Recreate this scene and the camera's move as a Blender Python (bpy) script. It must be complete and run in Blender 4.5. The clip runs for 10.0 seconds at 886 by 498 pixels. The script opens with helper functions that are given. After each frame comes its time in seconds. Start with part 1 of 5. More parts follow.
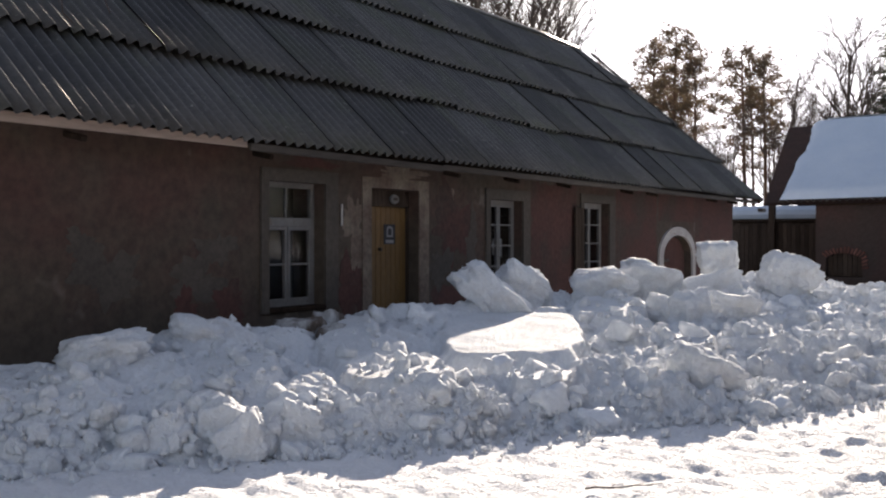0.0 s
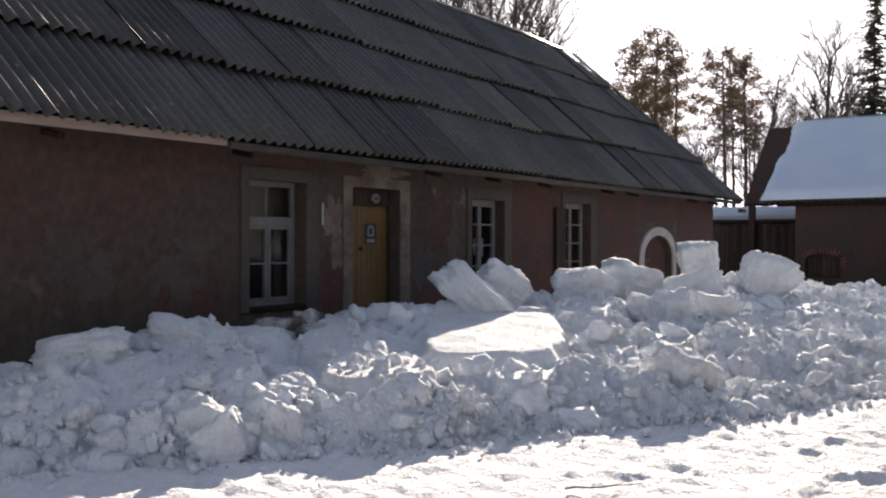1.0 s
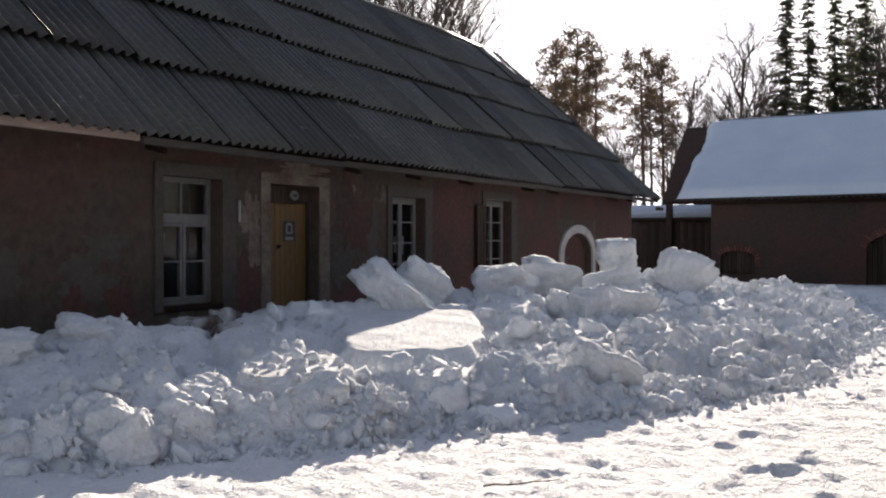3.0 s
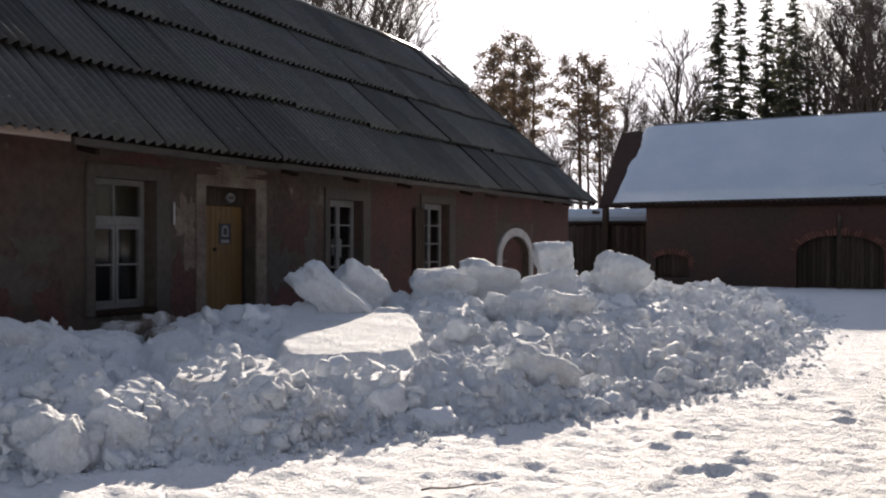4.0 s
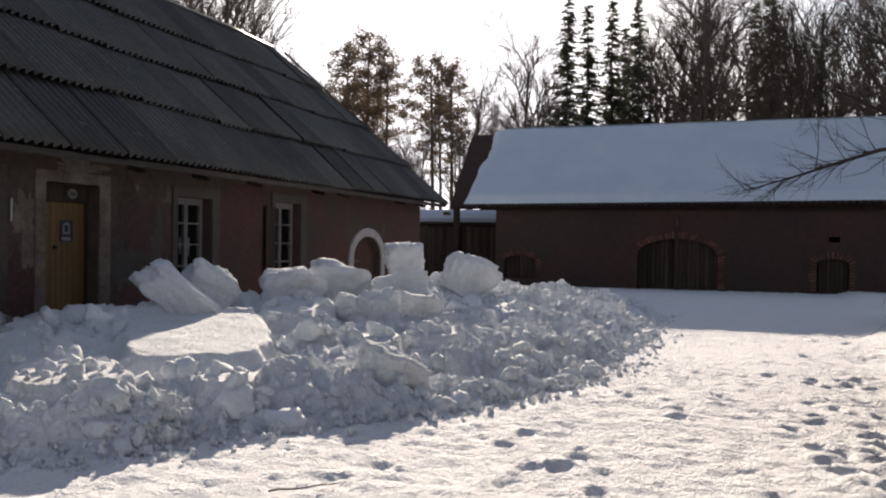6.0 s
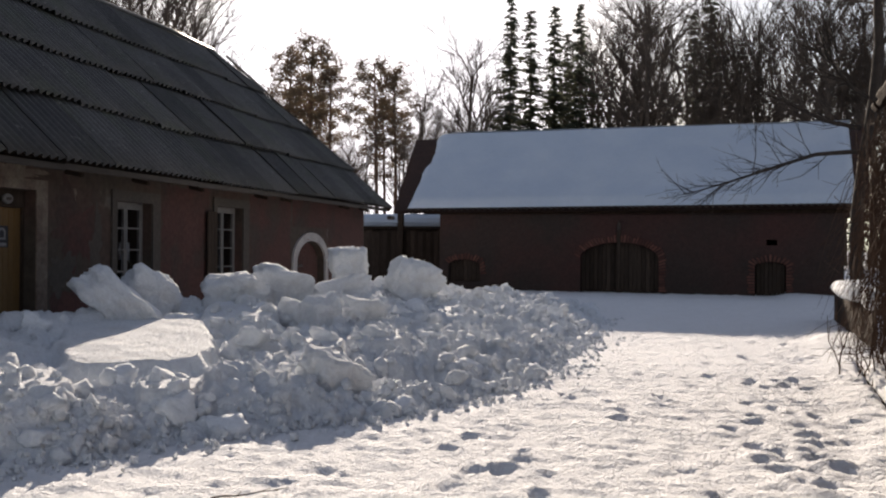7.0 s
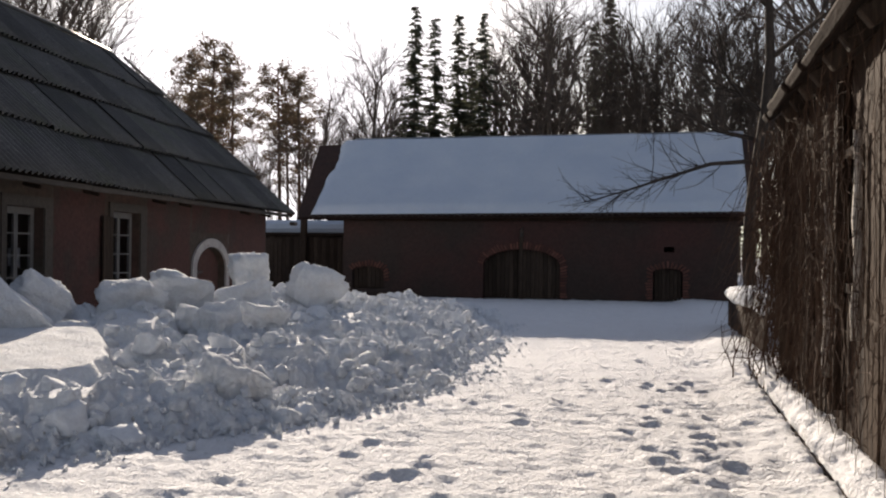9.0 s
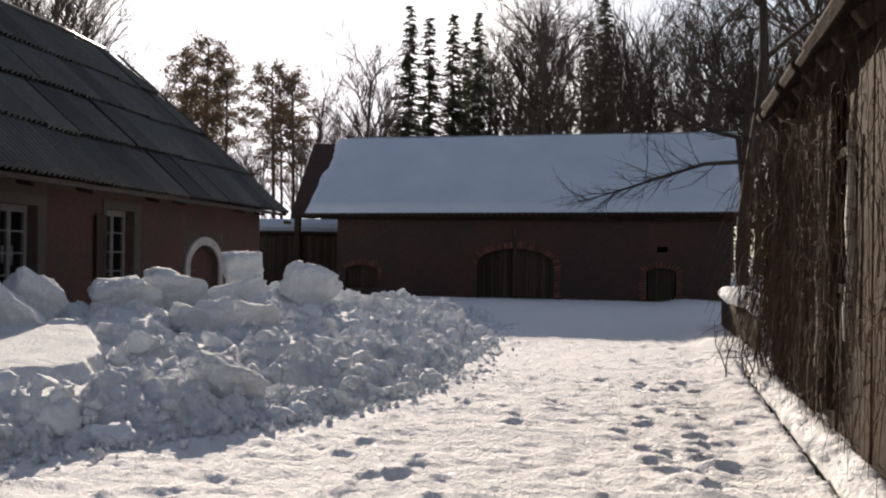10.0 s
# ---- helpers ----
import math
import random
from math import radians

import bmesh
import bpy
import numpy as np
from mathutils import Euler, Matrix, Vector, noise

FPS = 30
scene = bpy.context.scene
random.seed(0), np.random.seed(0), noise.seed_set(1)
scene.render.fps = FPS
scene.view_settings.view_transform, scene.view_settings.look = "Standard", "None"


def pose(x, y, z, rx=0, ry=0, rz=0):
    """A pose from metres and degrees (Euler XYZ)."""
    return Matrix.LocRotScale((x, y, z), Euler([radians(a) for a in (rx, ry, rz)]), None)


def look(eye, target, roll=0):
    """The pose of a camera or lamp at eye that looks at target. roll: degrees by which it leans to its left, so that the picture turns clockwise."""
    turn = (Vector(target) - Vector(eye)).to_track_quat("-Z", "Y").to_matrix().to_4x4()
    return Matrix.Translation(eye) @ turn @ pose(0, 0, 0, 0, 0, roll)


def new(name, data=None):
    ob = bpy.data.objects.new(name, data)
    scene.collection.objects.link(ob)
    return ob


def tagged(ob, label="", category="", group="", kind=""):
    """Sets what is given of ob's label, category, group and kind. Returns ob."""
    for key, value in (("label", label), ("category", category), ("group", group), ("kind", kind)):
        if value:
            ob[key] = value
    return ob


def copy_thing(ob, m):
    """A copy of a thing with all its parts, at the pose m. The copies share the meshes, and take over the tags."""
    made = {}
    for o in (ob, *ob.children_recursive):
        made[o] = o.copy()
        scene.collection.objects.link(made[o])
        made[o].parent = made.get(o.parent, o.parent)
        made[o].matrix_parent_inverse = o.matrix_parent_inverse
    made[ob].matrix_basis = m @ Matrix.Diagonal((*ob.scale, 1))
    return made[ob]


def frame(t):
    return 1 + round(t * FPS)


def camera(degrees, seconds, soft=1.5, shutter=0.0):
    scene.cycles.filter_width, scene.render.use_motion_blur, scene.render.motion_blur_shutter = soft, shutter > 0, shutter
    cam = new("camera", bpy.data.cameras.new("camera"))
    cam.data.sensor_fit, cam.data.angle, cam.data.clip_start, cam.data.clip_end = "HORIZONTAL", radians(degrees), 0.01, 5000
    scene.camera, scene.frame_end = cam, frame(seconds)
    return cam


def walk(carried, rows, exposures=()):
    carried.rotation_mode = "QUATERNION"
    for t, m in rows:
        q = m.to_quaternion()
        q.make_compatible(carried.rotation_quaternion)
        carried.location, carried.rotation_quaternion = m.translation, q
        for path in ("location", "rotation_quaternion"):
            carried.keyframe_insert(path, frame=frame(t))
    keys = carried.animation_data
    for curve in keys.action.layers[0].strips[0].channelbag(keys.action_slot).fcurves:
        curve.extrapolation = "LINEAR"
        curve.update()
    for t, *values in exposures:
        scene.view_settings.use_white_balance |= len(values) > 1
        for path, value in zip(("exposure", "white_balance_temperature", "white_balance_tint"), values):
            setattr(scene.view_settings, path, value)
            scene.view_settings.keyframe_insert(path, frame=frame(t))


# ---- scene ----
cam = camera(46, 10.0, soft=2.1)
# seconds, eye x y z, yaw, pitch, lean
ROWS = [
    (0, 0.000, -0.000, 1.600, -57.70, -0.50, 0.00),
    (0.5, 0.008, -0.001, 1.598, -57.95, -0.65, 0.26),
    (1, 0.027, 0.005, 1.596, -58.70, -0.51, 0.14),
    (1.5, 0.054, 0.011, 1.591, -59.45, -0.41, 0.16),
    (2, 0.085, 0.016, 1.583, -60.38, -0.42, 0.09),
    (2.5, 0.105, 0.014, 1.579, -61.49, -0.57, 0.06),
    (4, 0.142, 0.024, 1.577, -66.32, -0.40, 0.09),
    (4.5, 0.148, 0.019, 1.573, -68.09, -0.59, 0.31),
    (5, 0.134, 0.009, 1.582, -70.46, -1.13, 0.70),
    (5.5, 0.078, -0.010, 1.598, -72.58, -0.90, 0.83),
    (7, 0.061, -0.032, 1.595, -77.46, -0.12, 0.49),
    (7.5, 0.081, -0.036, 1.592, -78.81, -0.62, 0.64),
    (8, 0.086, -0.043, 1.593, -80.27, -0.63, 0.57),
    (8.5, 0.097, -0.050, 1.587, -81.53, -0.18, 0.49),
    (9, 0.101, -0.048, 1.584, -82.70, 0.31, 0.59),
    (9.5, 0.103, -0.048, 1.582, -83.08, 0.35, 0.77),
    (10, 0.098, -0.047, 1.582, -83.04, 0.27, 0.78),
]
EXPOSURES = [(0.0, 1.34, 6550, 17), (2.5, 1.22, 6550, 17), (4.5, 0.98, 6600, 17), (7.0, 0.78, 6650, 17), (10.0, 0.7, 6650, 17)]
walk(cam, [(t, pose(x, y, z, 90 + pitch, 0, yaw) @ pose(0, 0, 0, 0, 0, lean)) for t, x, y, z, yaw, pitch, lean in ROWS], EXPOSURES)

# ---------------------------------------------------------------- light
SUN_AZ, SUN_EL = 74.3, 16.8
world = bpy.data.worlds.new("winter_sky")
scene.world = world
world.use_nodes = True
wn = world.node_tree
sky = wn.nodes.new("ShaderNodeTexSky")
sky.sky_type, sky.sun_disc = "NISHITA", False
sky.sun_elevation, sky.sun_rotation = radians(SUN_EL), radians(SUN_AZ)
sky.dust_density, sky.ozone_density = 0.5, 1.4
pale = wn.nodes.new("ShaderNodeHueSaturation")
pale.inputs["Saturation"].default_value = 0.62
wn.links.new(sky.outputs[0], pale.inputs["Color"])
# sky brightness capped round the sun so thin twigs still show against it
sky_cap = wn.nodes.new("ShaderNodeMix")
sky_cap.data_type, sky_cap.blend_type = "RGBA", "DARKEN"
sky_cap.inputs[0].default_value = 1.0
sky_cap.inputs[7].default_value = (14.0, 14.0, 14.2, 1)
wn.links.new(pale.outputs[0], sky_cap.inputs[6])
wn.links.new(sky_cap.outputs[2], wn.nodes["Background"].inputs[0])
wn.nodes["Background"].inputs[1].default_value = 0.072
sun = new("sun", bpy.data.lights.new("sun", "SUN"))
sun.data.energy, sun.data.angle, sun.data.color = 5.0, radians(0.6), (1.0, 0.89, 0.71)
TO_SUN = Vector((math.sin(radians(SUN_AZ)) * math.cos(radians(SUN_EL)), math.cos(radians(SUN_AZ)) * math.cos(radians(SUN_EL)), math.sin(radians(SUN_EL))))
sun.matrix_world = look(TO_SUN * 50, (0, 0, 0))

rng = np.random.default_rng(7)


# ---------------------------------------------------------------- materials
def surf(name, a, b, scale=1.0, fine=18.0, rough=0.85, bump=0.3, depth=0.02, patch=None, patch_scale=0.6, patch_at=0.55,
         stretch=(1, 1, 1), vary=0.25, spec=0.3, obvary=0.0, metal=0.0, sharp=0.06, fleck=None, fleck_scale=40.0, fleck_at=0.68, sss=0.0):
    """Two-scale mottled surface: colour a to b by a wide noise, grain by a fine one, a patch colour with its own outline, flecks of dirt."""
    m = bpy.data.materials.new(name)
    m.use_nodes = True
    nt = m.node_tree
    N, L = nt.nodes, nt.links
    bsdf = N["Principled BSDF"]
    co = N.new("ShaderNodeTexCoord")
    info = N.new("ShaderNodeObjectInfo")
    mp = N.new("ShaderNodeMapping")
    mp.inputs["Scale"].default_value = stretch
    mul = N.new("ShaderNodeMath")
    mul.operation = "MULTIPLY"
    mul.inputs[1].default_value = 41.0 if obvary else 0.0
    L.new(info.outputs["Random"], mul.inputs[0])
    L.new(co.outputs["Object"], mp.inputs["Vector"])
    L.new(mul.outputs[0], mp.inputs["Location"])

    def nz(s, det=5.0, ro=0.6):
        n = N.new("ShaderNodeTexNoise")
        n.inputs["Scale"].default_value, n.inputs["Detail"].default_value, n.inputs["Roughness"].default_value = s, det, ro
        L.new(mp.outputs[0], n.inputs["Vector"])
        return n.outputs["Fac"]

    def mix(fac, c1, c2, blend="MIX"):
        x = N.new("ShaderNodeMix")
        x.data_type, x.blend_type = "RGBA", blend
        for sock, v in ((x.inputs[0], fac), (x.inputs[6], c1), (x.inputs[7], c2)):
            if isinstance(v, (int, float)):
                sock.default_value = v
            elif isinstance(v, tuple):
                sock.default_value = (*v, 1)
            else:
                L.new(v, sock)
        return x.outputs[2]

    def step(v, at, width):
        r = N.new("ShaderNodeMapRange")
        r.inputs[1].default_value, r.inputs[2].default_value = at - width, at + width
        L.new(v, r.inputs[0])
        return r.outputs[0]

    wide, grain = nz(scale, 6.0, 0.62), nz(fine, 4.0, 0.65)
    col = mix(step(wide, 0.5, 0.16), a, b)
    if patch:
        col = mix(step(nz(patch_scale, 7.0, 0.62), patch_at, sharp), col, patch)
    if fleck:
        col = mix(step(nz(fleck_scale, 3.0, 0.7), fleck_at, 0.05), col, fleck)
    g = N.new("ShaderNodeMapRange")
    g.inputs[1].default_value, g.inputs[2].default_value = 0.3, 0.7
    g.inputs[3].default_value, g.inputs[4].default_value = 1 - vary, 1 + vary * 0.6
    L.new(grain, g.inputs[0])
    grey = N.new("ShaderNodeCombineColor")
    for k in range(3):
        L.new(g.outputs[0], grey.inputs[k])
    col = mix(1.0, col, grey.outputs[0], "MULTIPLY")
    if obvary:
        o = N.new("ShaderNodeMapRange")
        o.inputs[3].default_value, o.inputs[4].default_value = 1 - obvary, 1 + obvary
        L.new(info.outputs["Random"], o.inputs[0])
        og = N.new("ShaderNodeCombineColor")
        for k in range(3):
            L.new(o.outputs[0], og.inputs[k])
        col = mix(1.0, col, og.outputs[0], "MULTIPLY")
    L.new(col, bsdf.inputs["Base Color"])
    bsdf.inputs["Roughness"].default_value = rough
    bsdf.inputs["Specular IOR Level"].default_value = spec
    bsdf.inputs["Metallic"].default_value = metal
    if sss:
        bsdf.inputs["Subsurface Weight"].default_value = sss
        bsdf.inputs["Subsurface Radius"].default_value = (0.03, 0.04, 0.06)
        bsdf.inputs["Subsurface Scale"].default_value = 1.0
    if bump:
        add = N.new("ShaderNodeMath")
        add.operation = "ADD"
        L.new(grain, add.inputs[0])
        L.new(wide, add.inputs[1])
        bp = N.new("ShaderNodeBump")
        bp.inputs["Strength"].default_value, bp.inputs["Distance"].default_value = bump, depth
        L.new(add.outputs[0], bp.inputs["Height"])
        L.new(bp.outputs[0], bsdf.inputs["Normal"])
    return m


# bank snow, darker and bluer than the yard's: its shade partly painted in
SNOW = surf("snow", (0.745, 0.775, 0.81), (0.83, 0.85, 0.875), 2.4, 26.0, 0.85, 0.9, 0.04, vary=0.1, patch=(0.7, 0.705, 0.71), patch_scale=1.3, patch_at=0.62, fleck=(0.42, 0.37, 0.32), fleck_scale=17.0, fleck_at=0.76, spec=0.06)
SNOW_CLOD = surf("snow_clod", (0.73, 0.76, 0.8), (0.81, 0.835, 0.865), 1.1, 6.0, 0.85, 0.8, 0.022, vary=0.1, spec=0.06, obvary=0.05)
SNOW_GROUND = surf("trodden_snow", (0.86, 0.87, 0.89), (0.9, 0.91, 0.93), 2.2, 20.0, 0.9, 0.9, 0.055, vary=0.07, fleck=(0.4, 0.36, 0.3), fleck_scale=22.0, fleck_at=0.79, spec=0.05)
# the slope's blue shade is put into this snow's colour
SNOW_ROOF_SHADED = surf("roof_snow", (0.49, 0.565, 0.67), (0.56, 0.625, 0.71), 0.5, 9.0, 0.9, 0.45, 0.04, vary=0.03, spec=0.05)
SNOW_DIRTY = surf("dirty_snow", (0.5, 0.5, 0.5), (0.72, 0.76, 0.8), 4.0, 25.0, 0.9, 0.6, 0.02, vary=0.15, spec=0.05, stretch=(1, 1, 0.5), patch=(0.13, 0.105, 0.09), patch_scale=3.6, patch_at=0.47, sharp=0.12)
GRIT = surf("grit", (0.5, 0.48, 0.46), (0.66, 0.66, 0.66), 5.0, 25.0, 0.9, 0.3, 0.01, vary=0.3, spec=0.05)
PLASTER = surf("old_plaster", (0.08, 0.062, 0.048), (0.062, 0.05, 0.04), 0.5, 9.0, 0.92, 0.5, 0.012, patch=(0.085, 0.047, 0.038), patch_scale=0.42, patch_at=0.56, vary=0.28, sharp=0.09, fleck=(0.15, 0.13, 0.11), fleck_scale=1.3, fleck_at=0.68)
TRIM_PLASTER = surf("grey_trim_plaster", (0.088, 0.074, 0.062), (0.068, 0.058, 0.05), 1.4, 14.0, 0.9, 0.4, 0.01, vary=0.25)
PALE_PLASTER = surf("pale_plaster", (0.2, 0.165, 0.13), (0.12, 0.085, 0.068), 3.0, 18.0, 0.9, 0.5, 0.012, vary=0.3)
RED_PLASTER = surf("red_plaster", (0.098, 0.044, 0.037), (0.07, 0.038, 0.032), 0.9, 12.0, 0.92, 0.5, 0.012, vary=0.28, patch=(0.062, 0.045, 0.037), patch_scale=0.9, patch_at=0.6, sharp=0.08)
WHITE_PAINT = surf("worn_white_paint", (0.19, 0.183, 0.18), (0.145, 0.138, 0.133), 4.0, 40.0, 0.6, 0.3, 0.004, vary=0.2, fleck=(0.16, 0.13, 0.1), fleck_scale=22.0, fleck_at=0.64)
LIMEWASH = surf("limewash", (0.46, 0.44, 0.43), (0.36, 0.33, 0.32), 3.0, 30.0, 0.9, 0.4, 0.008, vary=0.15, fleck=(0.28, 0.2, 0.17), fleck_scale=9.0, fleck_at=0.66)
OCHRE = surf("ochre_door_paint", (0.165, 0.092, 0.03), (0.125, 0.07, 0.024), 2.0, 30.0, 0.55, 0.25, 0.004, stretch=(1, 1, 0.25), vary=0.18)
DARK_WOOD = surf("dark_weathered_wood", (0.036, 0.026, 0.02), (0.06, 0.044, 0.034), 2.5, 30.0, 0.92, 0.5, 0.008, spec=0.1, stretch=(1, 1, 0.12), vary=0.4, obvary=0.3)
GREY_WOOD = surf("grey_weathered_wood", (0.046, 0.029, 0.02), (0.028, 0.018, 0.013), 2.0, 24.0, 0.92, 0.7, 0.012, spec=0.08, stretch=(1, 1, 0.1), vary=0.45, obvary=0.3)
TAN_WOOD = surf("tan_weathered_wood", (0.062, 0.037, 0.023), (0.035, 0.022, 0.014), 2.2, 24.0, 0.92, 0.8, 0.014, spec=0.08, stretch=(1, 1, 0.1), vary=0.45, obvary=0.2)
EAVE_WOOD = surf("blackened_eave_wood", (0.02, 0.013, 0.01), (0.034, 0.023, 0.018), 3.0, 30.0, 0.95, 0.7, 0.012, stretch=(0.15, 1, 1), vary=0.4, spec=0.05)
EAVE_BOARD = surf("grey_eave_board", (0.085, 0.072, 0.062), (0.055, 0.046, 0.04), 2.0, 26.0, 0.85, 0.4, 0.006, stretch=(0.12, 1, 1), vary=0.3)
PINK_BOARD = surf("faded_fascia_board", (0.36, 0.28, 0.235), (0.3, 0.225, 0.19), 2.0, 26.0, 0.75, 0.3, 0.005, stretch=(0.12, 1, 1), vary=0.2)
# bark lightened: the glare over the far trees is mixed into it
BARK = surf("bark", (0.11, 0.085, 0.07), (0.075, 0.06, 0.05), 1.2, 12.0, 0.95, 0.5, 0.03, vary=0.3)
OLD_BARK = surf("dark_bark", (0.05, 0.038, 0.03), (0.032, 0.026, 0.022), 1.2, 12.0, 0.95, 0.5, 0.03, vary=0.3)
PINE_BARK = surf("pine_bark", (0.16, 0.085, 0.05), (0.07, 0.05, 0.04), 0.35, 9.0, 0.95, 0.5, 0.03, vary=0.3)
BIRCH = surf("birch_bark", (0.42, 0.39, 0.35), (0.3, 0.26, 0.22), 3.0, 20.0, 0.8, 0.4, 0.008, stretch=(1, 1, 3), vary=0.2, fleck=(0.05, 0.04, 0.035), fleck_scale=7.0, fleck_at=0.6)
# needles lightened, the pines' browned: haze over the far wood painted in
PINE_NEEDLE = surf("pine_needles", (0.1, 0.08, 0.05), (0.12, 0.085, 0.06), 0.5, 6.0, 0.7, 0.0, vary=0.3)
SPRUCE_NEEDLE = surf("spruce_needles", (0.075, 0.085, 0.06), (0.095, 0.1, 0.07), 0.5, 6.0, 0.75, 0.0, vary=0.3)
VINE = surf("dry_vine", (0.06, 0.036, 0.025), (0.1, 0.062, 0.043), 3.0, 30.0, 0.9, 0.2, 0.004, spec=0.12, vary=0.3)
BRICK = surf("old_brick", (0.15, 0.06, 0.045), (0.1, 0.048, 0.038), 5.0, 40.0, 0.9, 0.5, 0.006, vary=0.25, obvary=0.35)
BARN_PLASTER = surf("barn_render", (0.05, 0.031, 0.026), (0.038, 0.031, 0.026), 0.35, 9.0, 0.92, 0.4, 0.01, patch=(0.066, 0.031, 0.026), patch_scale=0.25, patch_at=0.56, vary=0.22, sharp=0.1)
ASBESTOS = surf("fibre_cement_sheet", (0.045, 0.043, 0.043), (0.078, 0.075, 0.073), 1.1, 22.0, 0.5, 0.35, 0.004, stretch=(1, 0.45, 1), patch=(0.06, 0.062, 0.05), patch_scale=0.9, patch_at=0.57, vary=0.3, spec=0.5, obvary=0.38, fleck=(0.17, 0.165, 0.15), fleck_scale=14.0, fleck_at=0.68)
RUSTY = surf("barn_sheet", (0.05, 0.04, 0.036), (0.08, 0.06, 0.05), 1.5, 20.0, 0.7, 0.3, 0.004, vary=0.3)
BROWN_ROOF = surf("brown_shingles", (0.06, 0.032, 0.025), (0.04, 0.024, 0.02), 1.2, 12.0, 0.9, 0.5, 0.02, stretch=(1, 1, 3), vary=0.35)
PAPER_DARK = surf("printed_paper_dark", (0.018, 0.019, 0.026), (0.024, 0.025, 0.032), 4.0, 30.0, 0.5, 0.0, vary=0.1)
PAPER_WHITE = surf("printed_paper_white", (0.22, 0.22, 0.23), (0.18, 0.18, 0.2), 4.0, 30.0, 0.5, 0.0, vary=0.1)
IRON = surf("iron", (0.05, 0.045, 0.042), (0.08, 0.06, 0.05), 6.0, 40.0, 0.5, 0.2, 0.002, metal=0.6)
CURTAIN = surf("net_curtain", (0.4, 0.4, 0.42), (0.3, 0.3, 0.32), 4.0, 40.0, 0.9, 0.2, 0.01, vary=0.2)
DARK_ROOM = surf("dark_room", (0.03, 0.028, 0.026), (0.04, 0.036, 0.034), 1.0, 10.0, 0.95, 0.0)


def glass_mat():
    m = bpy.data.materials.new("window_glass")
    m.use_nodes = True
    b = m.node_tree.nodes["Principled BSDF"]
    b.inputs["Base Color"].default_value = (0.9, 0.92, 0.93, 1)
    b.inputs["Roughness"].default_value = 0.06
    b.inputs["Transmission Weight"].default_value = 1.0
    b.inputs["IOR"].default_value = 1.25
    return m


GLASS = glass_mat()


def see_through(m, amount):
    """Lets light through thin needles."""
    nt = m.node_tree
    out = nt.nodes["Material Output"]
    b = nt.nodes["Principled BSDF"]
    t, x = nt.nodes.new("ShaderNodeBsdfTranslucent"), nt.nodes.new("ShaderNodeMixShader")
    nt.links.new(b.inputs["Base Color"].links[0].from_socket, t.inputs["Color"])
    x.inputs[0].default_value = amount
    nt.links.new(b.outputs[0], x.inputs[1])
    nt.links.new(t.outputs[0], x.inputs[2])
    nt.links.new(x.outputs[0], out.inputs["Surface"])


see_through(PINE_NEEDLE, 0.6)
see_through(SPRUCE_NEEDLE, 0.55)


# ---------------------------------------------------------------- mesh helpers
class Pile:
    """Collects vertices and faces of one mesh."""

    def __init__(self):
        self.v, self.f = [], []

    def add(self, vs, fs):
        o = len(self.v)
        self.v += [tuple(p) for p in vs]
        self.f += [tuple(o + i for i in f) for f in fs]
        return self

    def box(self, lo, hi, m=None):
        (x0, y0, z0), (x1, y1, z1) = lo, hi
        vs = [Vector(p) for p in ((x0, y0, z0), (x1, y0, z0), (x1, y1, z0), (x0, y1, z0), (x0, y0, z1), (x1, y0, z1), (x1, y1, z1), (x0, y1, z1))]
        if m is not None:
            vs = [m @ p for p in vs]
        return self.add(vs, [(3, 2, 1, 0), (4, 5, 6, 7), (0, 1, 5, 4), (1, 2, 6, 5), (2, 3, 7, 6), (3, 0, 4, 7)])

    def tube(self, pts, radii, sides=5, cap=True):
        pts = [Vector(p) for p in pts]
        ring = []
        for i, p in enumerate(pts):
            d = (pts[min(i + 1, len(pts) - 1)] - pts[max(i - 1, 0)])
            d = d.normalized() if d.length > 1e-6 else Vector((0, 0, 1))
            u = d.cross(Vector((0.31, 0.17, 0.93)))
            if u.length < 0.05:
                u = d.cross(Vector((1, 0, 0)))
            u.normalize()
            w = d.cross(u)
            ring.append([p + (u * math.cos(a) + w * math.sin(a)) * radii[i] for a in (2 * math.pi * k / sides for k in range(sides))])
        vs = [q for r in ring for q in r]
        fs = [(i * sides + k, i * sides + (k + 1) % sides, (i + 1) * sides + (k + 1) % sides, (i + 1) * sides + k) for i in range(len(pts) - 1) for k in range(sides)]
        if cap:
            fs += [tuple(range(sides))[::-1], tuple(len(vs) - sides + k for k in range(sides))]
        return self.add(vs, fs)

    def mesh(self, name, material, smooth=False):
        me = bpy.data.meshes.new(name)
        me.from_pydata(self.v, [], self.f)
        me.materials.append(material)
        if smooth:
            me.polygons.foreach_set("use_smooth", [True] * len(me.polygons))
        me.update()
        return me

    def ob(self, name, material, parent=None, label="", smooth=False):
        ob = new(name, self.mesh(name, material, smooth))
        ob.parent = parent
        if label:
            ob["label"] = label
        return ob


def part(name, bm, material, parent=None, label="", smooth=False):
    me = bpy.data.meshes.new(name)
    bm.normal_update()
    bm.to_mesh(me)
    bm.free()
    me.materials.append(material)
    if smooth:
        me.polygons.foreach_set("use_smooth", [True] * len(me.polygons))
    ob = new(name, me)
    ob.parent = parent
    if label:
        ob["label"] = label
    return ob


